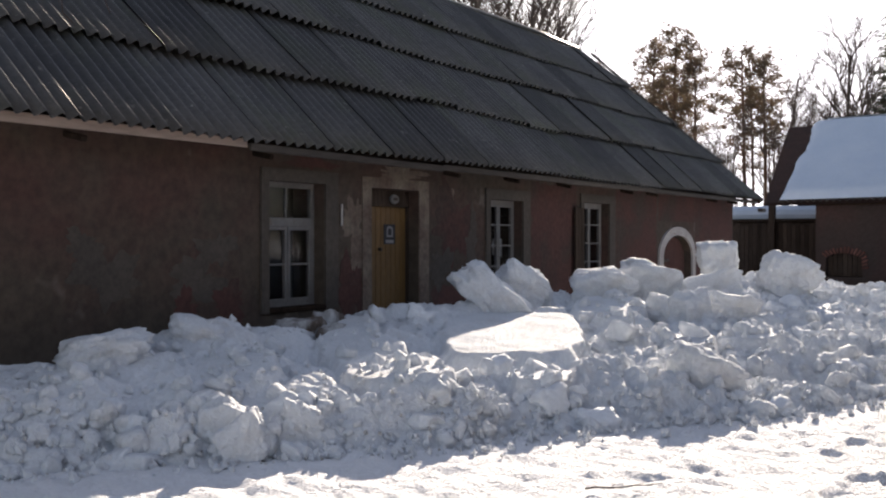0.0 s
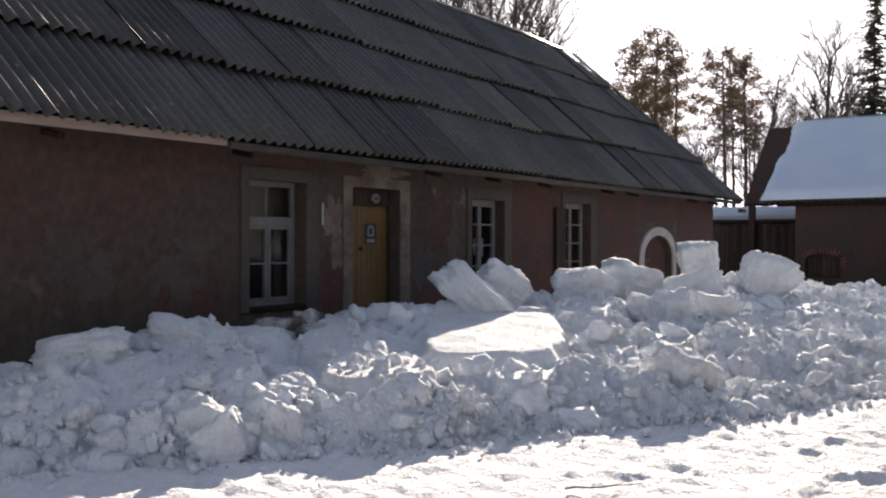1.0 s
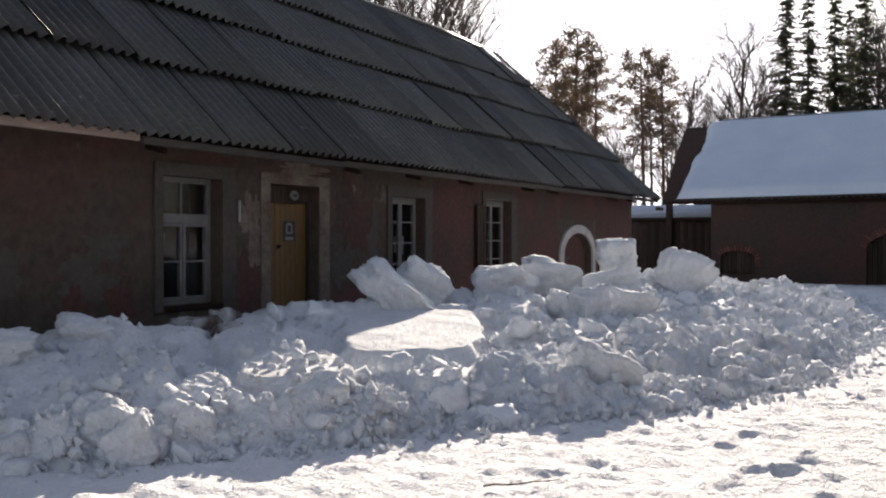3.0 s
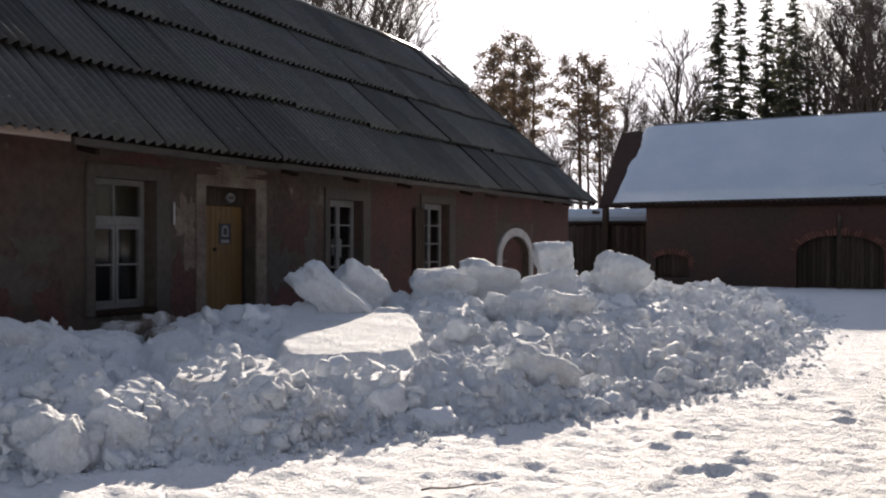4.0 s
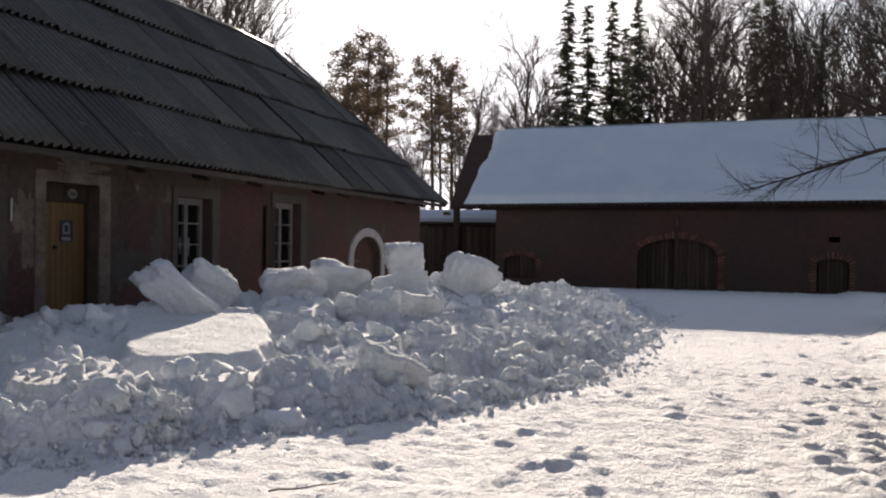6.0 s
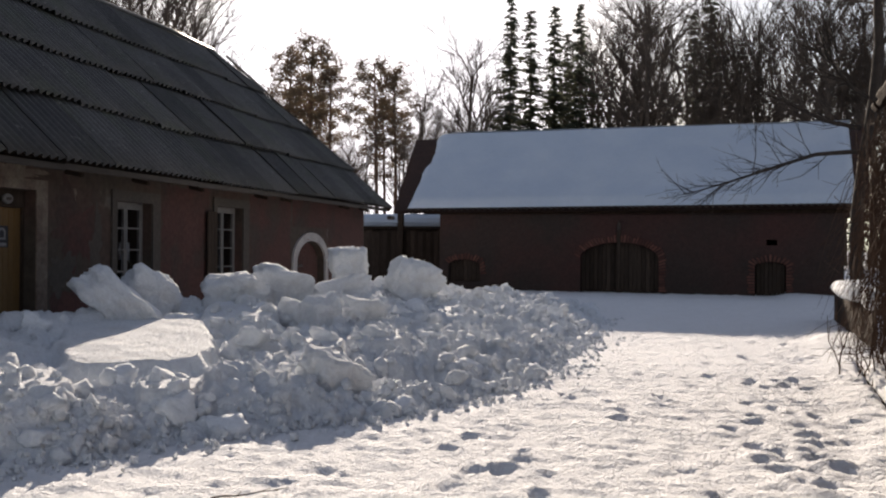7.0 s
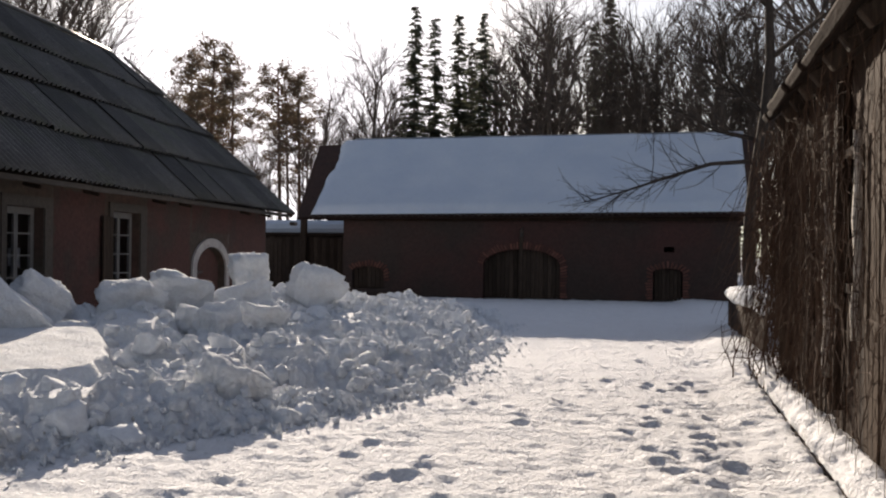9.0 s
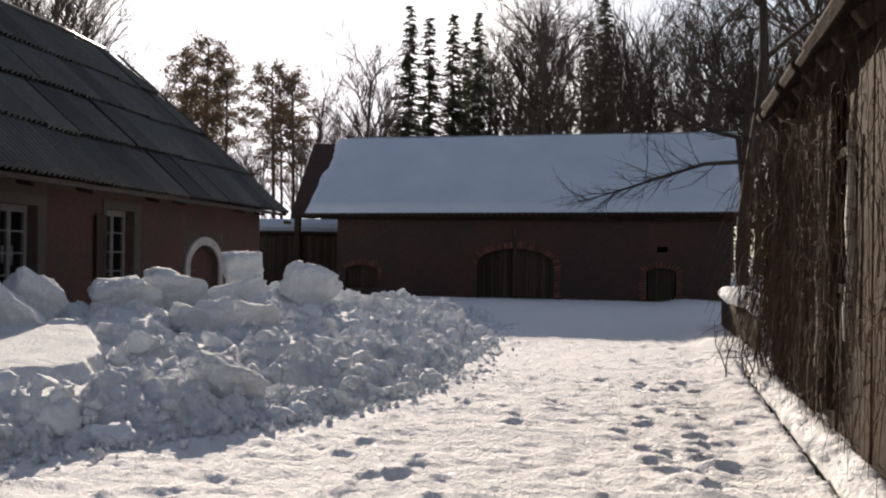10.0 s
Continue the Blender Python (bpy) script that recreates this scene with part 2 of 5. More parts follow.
def bevel_box(lo, hi, b=0.01, m=None):
    bm = bmesh.new()
    lo, hi = Vector(lo), Vector(hi)
    bmesh.ops.create_cube(bm, size=1.0, matrix=Matrix.Translation((lo + hi) / 2) @ Matrix.Diagonal((*(hi - lo), 1)))
    bmesh.ops.bevel(bm, geom=bm.edges[:], offset=b, segments=1, affect="EDGES")
    if m is not None:
        bmesh.ops.transform(bm, matrix=m, verts=bm.verts)
    return bm


def group_empty(name, at=(0, 0, 0), rz=0.0):
    e = new(name)
    e.matrix_world = pose(*at, 0, 0, rz)
    return e


def rect(x0, x1, z0, z1):
    return [(x0, z0), (x1, z0), (x1, z1), (x0, z1)]


def arch(x0, x1, z0, spring, top, n=14):
    c, h = (x0 + x1) / 2, (x1 - x0) / 2
    return [(x0, z0), (x1, z0)] + [(c + h * math.cos(math.pi * k / n), spring + (top - spring) * math.sin(math.pi * k / n)) for k in range(n + 1)]


def holed_wall(outer, holes, y0, y1):
    """A wall in the xz plane, from y0 to y1 thick, with openings right through it."""
    bm = bmesh.new()
    edges = []
    for loop in (outer, *holes):
        vs = [bm.verts.new((x, y0, z)) for x, z in loop]
        edges += [bm.edges.new((vs[i], vs[(i + 1) % len(vs)])) for i in range(len(vs))]
    bmesh.ops.triangle_fill(bm, use_beauty=True, use_dissolve=False, edges=edges)
    bmesh.ops.recalc_face_normals(bm, faces=bm.faces)
    if bm.faces[:][0].normal.y > 0:
        bmesh.ops.reverse_faces(bm, faces=bm.faces)
    r = bmesh.ops.extrude_face_region(bm, geom=bm.faces[:])
    bmesh.ops.translate(bm, verts=[v for v in r["geom"] if isinstance(v, bmesh.types.BMVert)], vec=(0, y1 - y0, 0))
    bmesh.ops.recalc_face_normals(bm, faces=bm.faces)
    return bm


def ring(outer, inner, y0, y1):
    return holed_wall(outer, [inner], y0, y1)


def vnoise(x, y, scale, seed, octaves=3):
    """Smooth value noise on arrays, 0 to 1."""
    g = np.random.default_rng(seed).random((257, 257))
    out, amp, tot = 0.0, 1.0, 0.0
    for o in range(octaves):
        u, v = x * scale * 2**o + 17.3 * o + 900, y * scale * 2**o + 5.1 * o + 900
        i, j = np.floor(u).astype(int), np.floor(v).astype(int)
        fu, fv = u - i, v - j
        fu, fv = fu * fu * (3 - 2 * fu), fv * fv * (3 - 2 * fv)
        i, j, i1, j1 = i % 256, j % 256, (i + 1) % 256, (j + 1) % 256
        out = out + amp * ((g[i, j] * (1 - fu) + g[i1, j] * fu) * (1 - fv) + (g[i, j1] * (1 - fu) + g[i1, j1] * fu) * fv)
        tot += amp
        amp *= 0.5
    return out / tot


def sstep(x, a, b):
    t = np.clip((x - a) / (b - a), 0, 1)
    return t * t * (3 - 2 * t)


def grid_mesh(name, xs, ys, z, material, keep=None):
    X, Y = np.meshgrid(xs, ys, indexing="ij")
    n, m = len(xs), len(ys)
    idx = np.arange(n * m).reshape(n, m)
    quads = np.stack([idx[:-1, :-1], idx[1:, :-1], idx[1:, 1:], idx[:-1, 1:]], -1).reshape(-1, 4)
    if keep is not None:
        k = keep
        quads = quads[(k[:-1, :-1] | k[1:, :-1] | k[1:, 1:] | k[:-1, 1:]).ravel()]
    co = np.stack([X, Y, z], -1).reshape(-1, 3)
    used, inv = np.unique(quads, return_inverse=True)
    co, quads = co[used], inv.reshape(-1, 4)
    me = bpy.data.meshes.new(name)
    me.vertices.add(len(co))
    me.vertices.foreach_set("co", co.ravel())
    me.loops.add(quads.size)
    me.loops.foreach_set("vertex_index", quads.ravel())
    me.polygons.add(len(quads))
    me.polygons.foreach_set("loop_start", np.arange(0, quads.size, 4))
    me.polygons.foreach_set("use_smooth", np.ones(len(quads), bool))
    me.update(calc_edges=True)
    me.validate()
    me.materials.append(material)
    return me


# ---------------------------------------------------------------- ground
def trail():
    """Footprints: place and heading."""
    r = np.random.default_rng(3)
    walked = [(9.38, 1.71), (8.67, 1.65), (8.11, 1.7), (8.07, 1.13), (7.38, 1.36), (7.38, 1.16), (6.86, 1.45), (11.33, 1.13), (9.76, 0.48), (11.48, 0.12), (7.12, 2.36), (6.74, 0.8), (9.62, -0.53), (9.33, -1.12), (8.51, -0.83), (7.86, -0.8), (7.95, -1.02), (7.35, -1.02), (10.84, -1.0), (10.33, -0.81), (11.29, -1.29), (12.74, -0.88), (12.84, -1.32), (9.77, 0.44), (11.41, 1.11), (11.33, 0.07), (15.71, -1.97), (14.8, -1.32)]
    out = [(x, y, r.uniform(-0.4, 0.4)) for x, y in walked]
    for lane, y0 in ((0, -0.7), (1, -1.1)):
        x = 5.2 + 0.3 * lane
        while x < 21:
            out.append((x, y0 - 0.045 * (x - 6) + r.uniform(-0.22, 0.22), r.uniform(-0.5, 0.5)))
            x += r.uniform(0.4, 1.5)
    for _ in range(14):
        x = r.uniform(5, 24)
        out.append((x, r.uniform(-1.6, 1.2), r.uniform(-0.8, 0.8)))
    return out


def ground_height(X, Y):
    z = 0.05 * (vnoise(X, Y, 0.35, 11) - 0.5) + 0.02 * (vnoise(X, Y, 1.6, 12) - 0.5)
    near = sstep(X, -2, 2) * (1 - sstep(X, 36, 60)) * sstep(Y, -8, -3.5) * (1 - sstep(Y, 9, 14))
    crust = vnoise(X * 1.25 - Y * 0.3, Y * 0.7 + X * 0.15, 5.2, 13, 3)
    z = z + near * (0.05 * (np.abs(crust - 0.5) * 2) ** 0.8 - 0.012 + 0.025 * (vnoise(X, Y, 11.0, 14, 2) - 0.5))
    # churned strip along the wooden house
    w = near * sstep(-Y - 0.075 * (X - 6), 0.25, 0.8) * (1 - sstep(X, 19, 26))
    z = z + w * (0.08 * (vnoise(X, Y, 2.3, 15, 3) - 0.45) + 0.04 * np.abs(vnoise(X, Y, 5.5, 16, 2) - 0.5))
    z = z + 0.1 * sstep(-Y - 0.06 * (X - 6), 1.2, 1.9) * near
    # gap beside the snowed edging
    z = z - 0.2 * (1 - sstep(np.abs(Y + 1.18 + 0.0784 * (X + 1)), 0.02, 0.075)) * (1 - sstep(X, 14.5, 15.5)) * sstep(X, -2, -1)
    # the yard rises a little towards the barn
    z = z + 0.115 * sstep(X, 24, 33)
    FN = vnoise(X, Y, 6.0, 19, 2)
    for x, y, a in trail():
        c, s = math.cos(a), math.sin(a)
        u, v = (X - x) * c + (Y - y) * s, -(X - x) * s + (Y - y) * c
        d = np.sqrt((u / 0.15) ** 2 + (v / 0.085) ** 2) + 0.7 * (FN - 0.5)
        z = z - 0.05 * (1 - sstep(d, 0.3, 1.15)) + 0.014 * np.exp(-((d - 1.3) / 0.3) ** 2)
    return z


gx = np.concatenate([[-1500, -500, -150, -50, -20, -8, -3], np.arange(-1, 4.2, 0.25), np.arange(4.3, 14, 0.05), np.arange(14, 36, 0.11), [37, 39, 42, 46, 52, 60, 75, 100, 140, 220, 500, 1500]])
gy = np.concatenate([[-1500, -500, -150, -60, -30, -16, -10, -7, -5], np.arange(-4, 6.6, 0.05), np.arange(6.7, 9, 0.25), [10, 12, 15, 20, 30, 60, 120, 300, 1500]])
GX, GY = np.meshgrid(gx, gy, indexing="ij")
ground = new("ground", grid_mesh("ground", gx, gy, ground_height(GX, GY), SNOW_GROUND))
tagged(ground, "trodden white snow with footprints covering the yard", "ground", kind="structure")


TWIG = [(6.05, 2.76), (6.38, 2.43)]


# ---------------------------------------------------------------- ploughed snow bank
def front_edge(x):
    return np.interp(x, [2, 3.2, 4.5, 5.7, 6.5, 8, 8.75, 9.8, 12.8, 18, 24, 27, 29.5, 32], [8.3, 7.4, 6.25, 5.3, 4.5, 3.8, 3.2, 2.5, 1.5, 1.4, 1.75, 2.1, 2.7, 3.6])


def crest_y(x):
    return np.interp(x, [2, 4, 5.4, 6.7, 8, 10, 11, 12.5, 14, 16, 18, 20, 24, 27, 30, 32], [8.2, 7.8, 7.5, 7.4, 7.35, 7.2, 7.1, 6.6, 6.0, 5.2, 4.3, 3.8, 3.3, 3.4, 3.9, 4.3])


def crest_z(x):
    return np.interp(x, [2, 4, 5.4, 6.7, 8, 10, 11, 12.5, 14, 16, 18, 20, 24, 27, 29.5, 32], [0.0, 0.34, 0.56, 0.67, 0.74, 0.7, 0.8, 0.87, 0.92, 0.98, 0.94, 0.82, 0.52, 0.3, 0.15, 0.0])


def bank_base(X, Y):
    """A low ploughed lip in front, then a long rise to the crest by the wall."""
    yf = front_edge(X) + 0.4 * (vnoise(X, Y * 0 + 3, 1.1, 21, 3) - 0.5)
    yc, zc = crest_y(X), crest_z(X)
    u = (Y - yf) / np.maximum(yc - yf, 0.4)
    z = zc * (0.34 * sstep(u, -0.01, 0.15 + 0.17 * sstep(X, 9, 14)) + 0.66 * np.clip(u, 0, 1) ** 1.15)
    back = np.clip((Y - yc) / 1.3, 0, 1)
    zb = np.interp(X, [0, 11, 14, 30], [0.45, 0.5, 0.3, 0.05])
    z = np.where(u > 1, zc + (np.minimum(zb, zc) - zc) * back * back * (3 - 2 * back), z)
    z = np.where(u < -0.01, -0.12, z)
    return z, u


def lumps(X, Y, size, seed, long=1.0, turn=0.0, steep=1.25):
    """Relief of crowded angular lumps, each with its own height, turn and slanting top."""
    r = np.random.default_rng(seed)
    T = r.random((6, 257, 257))
    c, s = math.cos(turn), math.sin(turn)
    W = 0.5 * size
    wx, wy = W * (vnoise(X, Y, 0.9 / size, seed + 1, 2) - 0.5), W * (vnoise(Y, X, 0.9 / size, seed + 2, 2) - 0.5)
    P, Q = ((X + wx) * c + (Y + wy) * s) / (size * long) + 300, (-(X + wx) * s + (Y + wy) * c) / size + 300
    I, J = np.floor(P).astype(int), np.floor(Q).astype(int)
    best = np.full(X.shape, -9.0)
    for di in (-1, 0, 1):
        for dj in (-1, 0, 1):
            i, j = (I + di) % 257, (J + dj) % 257
            dx, dy = P - (I + di + 0.15 + 0.7 * T[0, i, j]), Q - (J + dj + 0.15 + 0.7 * T[1, i, j])
            a = T[2, i, j] * math.pi
            ca, sa = np.cos(a), np.sin(a)
            m = (np.abs(dx * ca + dy * sa) ** 3.5 + np.abs(-dx * sa + dy * ca) ** 3.5) ** (1 / 3.5)
            h = 0.75 * T[3, i, j] + (T[4, i, j] - 0.5) * 1.1 * dx + (T[5, i, j] - 0.5) * 1.1 * dy - steep * np.maximum(m - 0.34, 0)
            best = np.maximum(best, h)
    return best - 0.3


bx = np.concatenate([np.arange(2.2, 4, 0.05), np.arange(4, 13, 0.024), np.arange(13, 20, 0.03), np.arange(20, 32.2, 0.05)])
by = np.concatenate([np.arange(1.0, 7.8, 0.027), np.arange(7.8, 8.28, 0.08)])
BX, BY = np.meshgrid(bx, by, indexing="ij")
BZ, BU = bank_base(BX, BY)
inside = sstep(BU, -0.02, 0.06)
BZ = BZ + inside * (0.22 * (vnoise(BX, BY, 0.8, 22, 2) - 0.5))


r0 = np.random.default_rng(5)
far = sstep(BX, 8.0, 12.5)
low = 1 - sstep(BU, 0.18, 0.4)
rise = inside * (0.55 + 0.45 * sstep(BU, 0.0, 0.12)) * np.clip(crest_z(BX) / 0.6, 0.25, 1)
BZ = BZ + rise * (0.24 * (1 - 0.4 * far) * lumps(BX, BY, 0.85, 51, 2.1, -0.45, 2.2) + (0.1 + 0.05 * far + 0.05 * low) * lumps(BX, BY, 0.46, 61, 1.5, -0.3, 2.6)
                  + (0.03 + 0.05 * far + 0.04 * low) * lumps(BX, BY, 0.24, 71, 1.2, 0.3, 2.8) + (0.014 + 0.034 * far + 0.024 * low) * lumps(BX, BY, 0.12, 81, 1.0, 0.2, 2.6) - 0.01)
# flat plates of crusted snow in the bank, the first the smooth sunlit shelf: place, turn, half length and width, height, slopes
PLATES = [
    (10.15, 5.5, 0.52, 1.45, 0.8, 0.61, 0.085, 0.0), (7.65, 5.28, 0.6, 0.6, 0.45, 0.47, 0.05, 0.0), (8.3, 6.25, 0.9, 0.9, 0.36, 0.58, 0.1, -0.12),
    (9.1, 6.95, 0.7, 0.8, 0.3, 0.67, 0.05, -0.1), (6.6, 6.3, 0.8, 0.7, 0.4, 0.52, 0.12, -0.1), (8.7, 4.4, 0.5, 0.5, 0.28, 0.38, 0.05, 0.05),
    (12.3, 5.3, 0.4, 0.7, 0.45, 0.76, 0.14, 0.0), (13.3, 4.5, 0.3, 0.6, 0.4, 0.67, 0.1, 0.06), (12.3, 3.5, 0.2, 0.6, 0.35, 0.52, 0.05, 0.0),
    (14.6, 3.6, 0.1, 0.7, 0.4, 0.6, 0.06, 0.05), (11.3, 3.9, 0.4, 0.5, 0.3, 0.52, 0.06, 0.0), (16.0, 3.3, 0.1, 0.7, 0.35, 0.6, 0.04, 0.08), (13.6, 2.7, 0.1, 0.5, 0.3, 0.4, 0.02, 0.1),
]
plain = np.zeros(BX.shape)
for k, (cx, cy, a, hl, hw, z0, sa, sb) in reversed(list(enumerate(PLATES))):
    pu, pv = (BX - cx) * math.cos(a) + (BY - cy) * math.sin(a), -(BX - cx) * math.sin(a) + (BY - cy) * math.cos(a)
    m = (np.abs((pu + 0.2 * pv) / hl) ** 3 + np.abs(pv / hw) ** 3) ** (1 / 3) + (0.22 if k == 0 else 0.5) * (vnoise(BX, BY, 1.9, 33 + k) - 0.5) + 0.12 * (vnoise(BX, BY, 6.0, 53 + k) - 0.5)
    top = z0 + sa * pu + sb * pv + 0.03 * (vnoise(BX, BY, 1.4, 31) - 0.5) + 0.02 * (vnoise(BX, BY, 5.0, 35, 2) - 0.5)
    sm = 1 - sstep(m, 0.9, 1.04)
    BZ = (BZ - 0.05 * np.exp(-((m - 1.12) / 0.1) ** 2) * inside) * (1 - sm) + top * sm
    plain = np.maximum(plain, sm)
BZ = BZ + inside * (1 - 0.85 * plain) * (0.03 * (vnoise(BX, BY, 4.0, 23, 2) - 0.5) + 0.014 * (np.abs(vnoise(BX, BY, 8.0, 24, 2) - 0.5) * 2 - 0.4))
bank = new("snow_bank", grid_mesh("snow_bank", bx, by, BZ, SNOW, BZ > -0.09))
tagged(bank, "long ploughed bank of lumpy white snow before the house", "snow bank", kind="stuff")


def bank_z(x, y):
    i, j = int(np.clip(np.searchsorted(bx, x), 0, len(bx) - 1)), int(np.clip(np.searchsorted(by, y), 0, len(by) - 1))
    return max(float(BZ[i, j]), 0.0)


def clod_shape(seed, size, flat=0.5, cuts=5, rough=0.16):
    """A broken block of packed snow: a box split along random planes, its edges worn. Vertices and quads."""
    r = np.random.default_rng(seed)
    bm = bmesh.new()
    bmesh.ops.create_cube(bm, size=2.0)
    bmesh.ops.subdivide_edges(bm, edges=bm.edges[:], cuts=cuts, use_grid_fill=True)
    bm.verts.index_update()
    d = np.array([v.co[:] for v in bm.verts])
    quads = np.array([[v.index for v in f.verts] for f in bm.faces])
    bm.free()
    d /= np.linalg.norm(d, axis=1)[:, None]
    nrm = np.concatenate([np.eye(3), -np.eye(3)]) + r.normal(0, 0.16, (6, 3))
    nrm = np.concatenate([nrm, r.normal(0, 1, (7, 3))])
    nrm /= np.linalg.norm(nrm, axis=1)[:, None]
    far = np.concatenate([r.uniform(0.85, 1.1, 6), r.uniform(0.95, 1.35, 7)])
    p = 5.5 / max(flat, 0.1)
    rad = (np.maximum(d @ nrm.T, 0) / far) ** p
    rad = rad.sum(1) ** (-1 / p)
    o = Vector(r.uniform(-50, 50, 3))
    bumps = np.array([noise.noise(Vector(q) * 1.6 + o) * 0.6 + noise.noise(Vector(q) * 3.6 + o) * 0.42 + noise.noise(Vector(q) * 7 + o) * 0.26 + abs(noise.noise(Vector(q) * 13 + o)) * 0.16 for q in d])
    rad = rad * (1 + rough * bumps)
    return d * rad[:, None] * np.array(size) / 2, quads


def clod(seed, size, flat=0.5, cuts=5, rough=0.16):
    co, quads = clod_shape(seed, size, flat, cuts, rough)
    bm = bmesh.new()
    vs = [bm.verts.new(p) for p in co]
    for q in quads:
        bm.faces.new([vs[i] for i in q])
    return bm


def quad_mesh(name, co, quads, material):
    me = bpy.data.meshes.new(name)
    me.vertices.add(len(co))
    me.vertices.foreach_set("co", np.ascontiguousarray(co).ravel())
    me.loops.add(quads.size)
    me.loops.foreach_set("vertex_index", np.ascontiguousarray(quads).ravel())
    me.polygons.add(len(quads))
    me.polygons.foreach_set("loop_start", np.arange(0, quads.size, 4))
    me.polygons.foreach_set("use_smooth", np.ones(len(quads), bool))
    me.update(calc_edges=True)
    me.materials.append(material)
    return me


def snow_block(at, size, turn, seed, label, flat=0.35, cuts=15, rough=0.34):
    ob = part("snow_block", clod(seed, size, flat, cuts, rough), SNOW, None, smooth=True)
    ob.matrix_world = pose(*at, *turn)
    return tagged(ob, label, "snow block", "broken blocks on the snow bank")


BLOCKS = [
    ((11.36, 6.47, 0.9), (1.02, 0.55, 0.44), (4, 46, -58), 1, "slanting slab of packed white snow on the bank", 0.33),
    ((12.36, 6.55, 0.93), (0.75, 0.6, 0.62), (0, 28, -50), 2, "rounded block of packed snow beside the slab", 0.45),
    ((13.45, 5.82, 0.93), (0.85, 0.65, 0.5), (0, 8, -62), 3, "wide grey-white snow block on the bank", 0.45),
    ((14.65, 5.7, 0.93), (1.05, 0.85, 0.6), (0, 20, -62), 4, "broad rounded snow block on the bank", 0.4),
    ((16.9, 5.34, 1.2), (0.56, 0.6, 0.62), (0, 2, -62), 5, "upright cut block of packed snow on the bank", 0.2),
    ((16.59, 4.23, 1.07), (0.62, 0.56, 0.56), (6, 24, -48), 6, "rounded upright snow block on the crest", 0.3),
    ((15.18, 4.93, 0.84), (0.9, 0.55, 0.45), (0, -14, -62), 7, "flat-topped snow block on the bank", 0.4),
    ((12.89, 4.74, 0.68), (0.5, 0.42, 0.36), (0, 20, -62), 8, "small broken snow block on the bank", 0.25),
    ((12.85, 4.39, 0.72), (0.4, 0.35, 0.42), (10, -20, -40), 9, "small broken snow block on the bank", 0.3),
    ((13.57, 4.13, 0.68), (0.62, 0.5, 0.42), (0, 8, -62), 10, "small broken snow block on the bank", 0.35),
    ((9.9, 3.3, 0.3), (0.8, 0.5, 0.5), (14, 16, -35), 11, "heavy rounded lump on the bank's front lip", 1.1),
    ((5.72, 5.56, 0.25), (0.34, 0.28, 0.32), (0, 24, -50), 13, "small broken snow block at the bank's foot", 0.3),
    ((5.71, 5.8, 0.25), (0.3, 0.24, 0.34), (0, -30, -50), 14, "small broken snow block at the bank's foot", 0.25),
    ((5.65, 5.28, 0.14), (0.36, 0.26, 0.32), (0, -20, -50), 15, "small broken snow block at the bank's foot", 0.25),
    ((6.17, 5.15, 0.2), (0.3, 0.25, 0.25), (0, 12, -50), 16, "small broken snow block at the bank's foot", 0.35),
    ((6.0, 7.24, 0.66), (0.8, 0.55, 0.3), (0, -10, -50), 18, "flat snow block leaning by the wall", 0.4),
    ((7.09, 7.26, 0.68), (0.5, 0.45, 0.3), (0, 10, -50), 19, "flat snow block leaning by the wall", 0.4),
]
for at, size, turn, seed, label, flat in BLOCKS:
    z = max(at[2], 0.0)
    snow_block((at[0], at[1], z), size, turn, seed, label, flat + 0.1)

# clods shared between many places on the bank
def off_shelf(x, y):
    return abs((x - 10.15) * 0.866 + (y - 5.5) * 0.5) > 1.5 or abs((x - 10.15) * 0.5 - (y - 5.5) * 0.866) > 0.85


def clod_spot():
    """Place and size of one clod: small and crowded along the trodden far half, larger and sparse near by."""
    while True:
        x = 4 + 23.5 * r0.random() ** 0.95
        f, c = float(front_edge(x)), float(crest_y(x))
        y = f + (c - f) * (r0.beta(0.75, 1.7) if r0.random() < 0.7 else r0.random()) - 0.06
        if x < 9.5 and y > f + 0.5 * (c - f) and r0.random() < 0.6:
            continue
        if off_shelf(x, y):
            return x, y


CLODS = [quad_mesh("clod", *clod_shape(200 + k, (1, r0.uniform(0.6, 0.95), r0.uniform(0.5, 0.85)), r0.uniform(0.25, 0.45), 5, 0.32), SNOW_CLOD) for k in range(12)]
for n in range(240):
    x, y = clod_spot()
    s = 0.13 + 0.2 * r0.random() ** 2.2
    ob = new("clod", CLODS[n % 12])
    ob.parent = bank
    ob.matrix_world = pose(x, y, bank_z(x, y) + 0.06 * s, *r0.uniform(-35, 35, 2), r0.uniform(0, 360)) @ Matrix.Diagonal((s, s, s, 1))
SMALL = [clod_shape(240 + k, (1, r0.uniform(0.6, 0.95), r0.uniform(0.5, 0.9)), r0.uniform(0.25, 0.5), 2, 0.2) for k in range(14)]
cos, qs, base_n = [], [], 0
for n in range(1900):
    x, y = clod_spot()
    s = 0.05 + 0.16 * r0.random() ** 2.4
    co, q = SMALL[n % 14]
    m = np.array(pose(x, y, bank_z(x, y) + 0.1 * s, *r0.uniform(-60, 60, 2), r0.uniform(0, 360)) @ Matrix.Diagonal((s, s, s, 1)))
    cos.append(co @ m[:3, :3].T + m[:3, 3])
    qs.append(q + base_n)
    base_n += len(co)
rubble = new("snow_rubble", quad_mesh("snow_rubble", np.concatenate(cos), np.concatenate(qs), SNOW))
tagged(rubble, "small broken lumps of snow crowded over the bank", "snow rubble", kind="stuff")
crumbs, grit = Pile(), Pile()
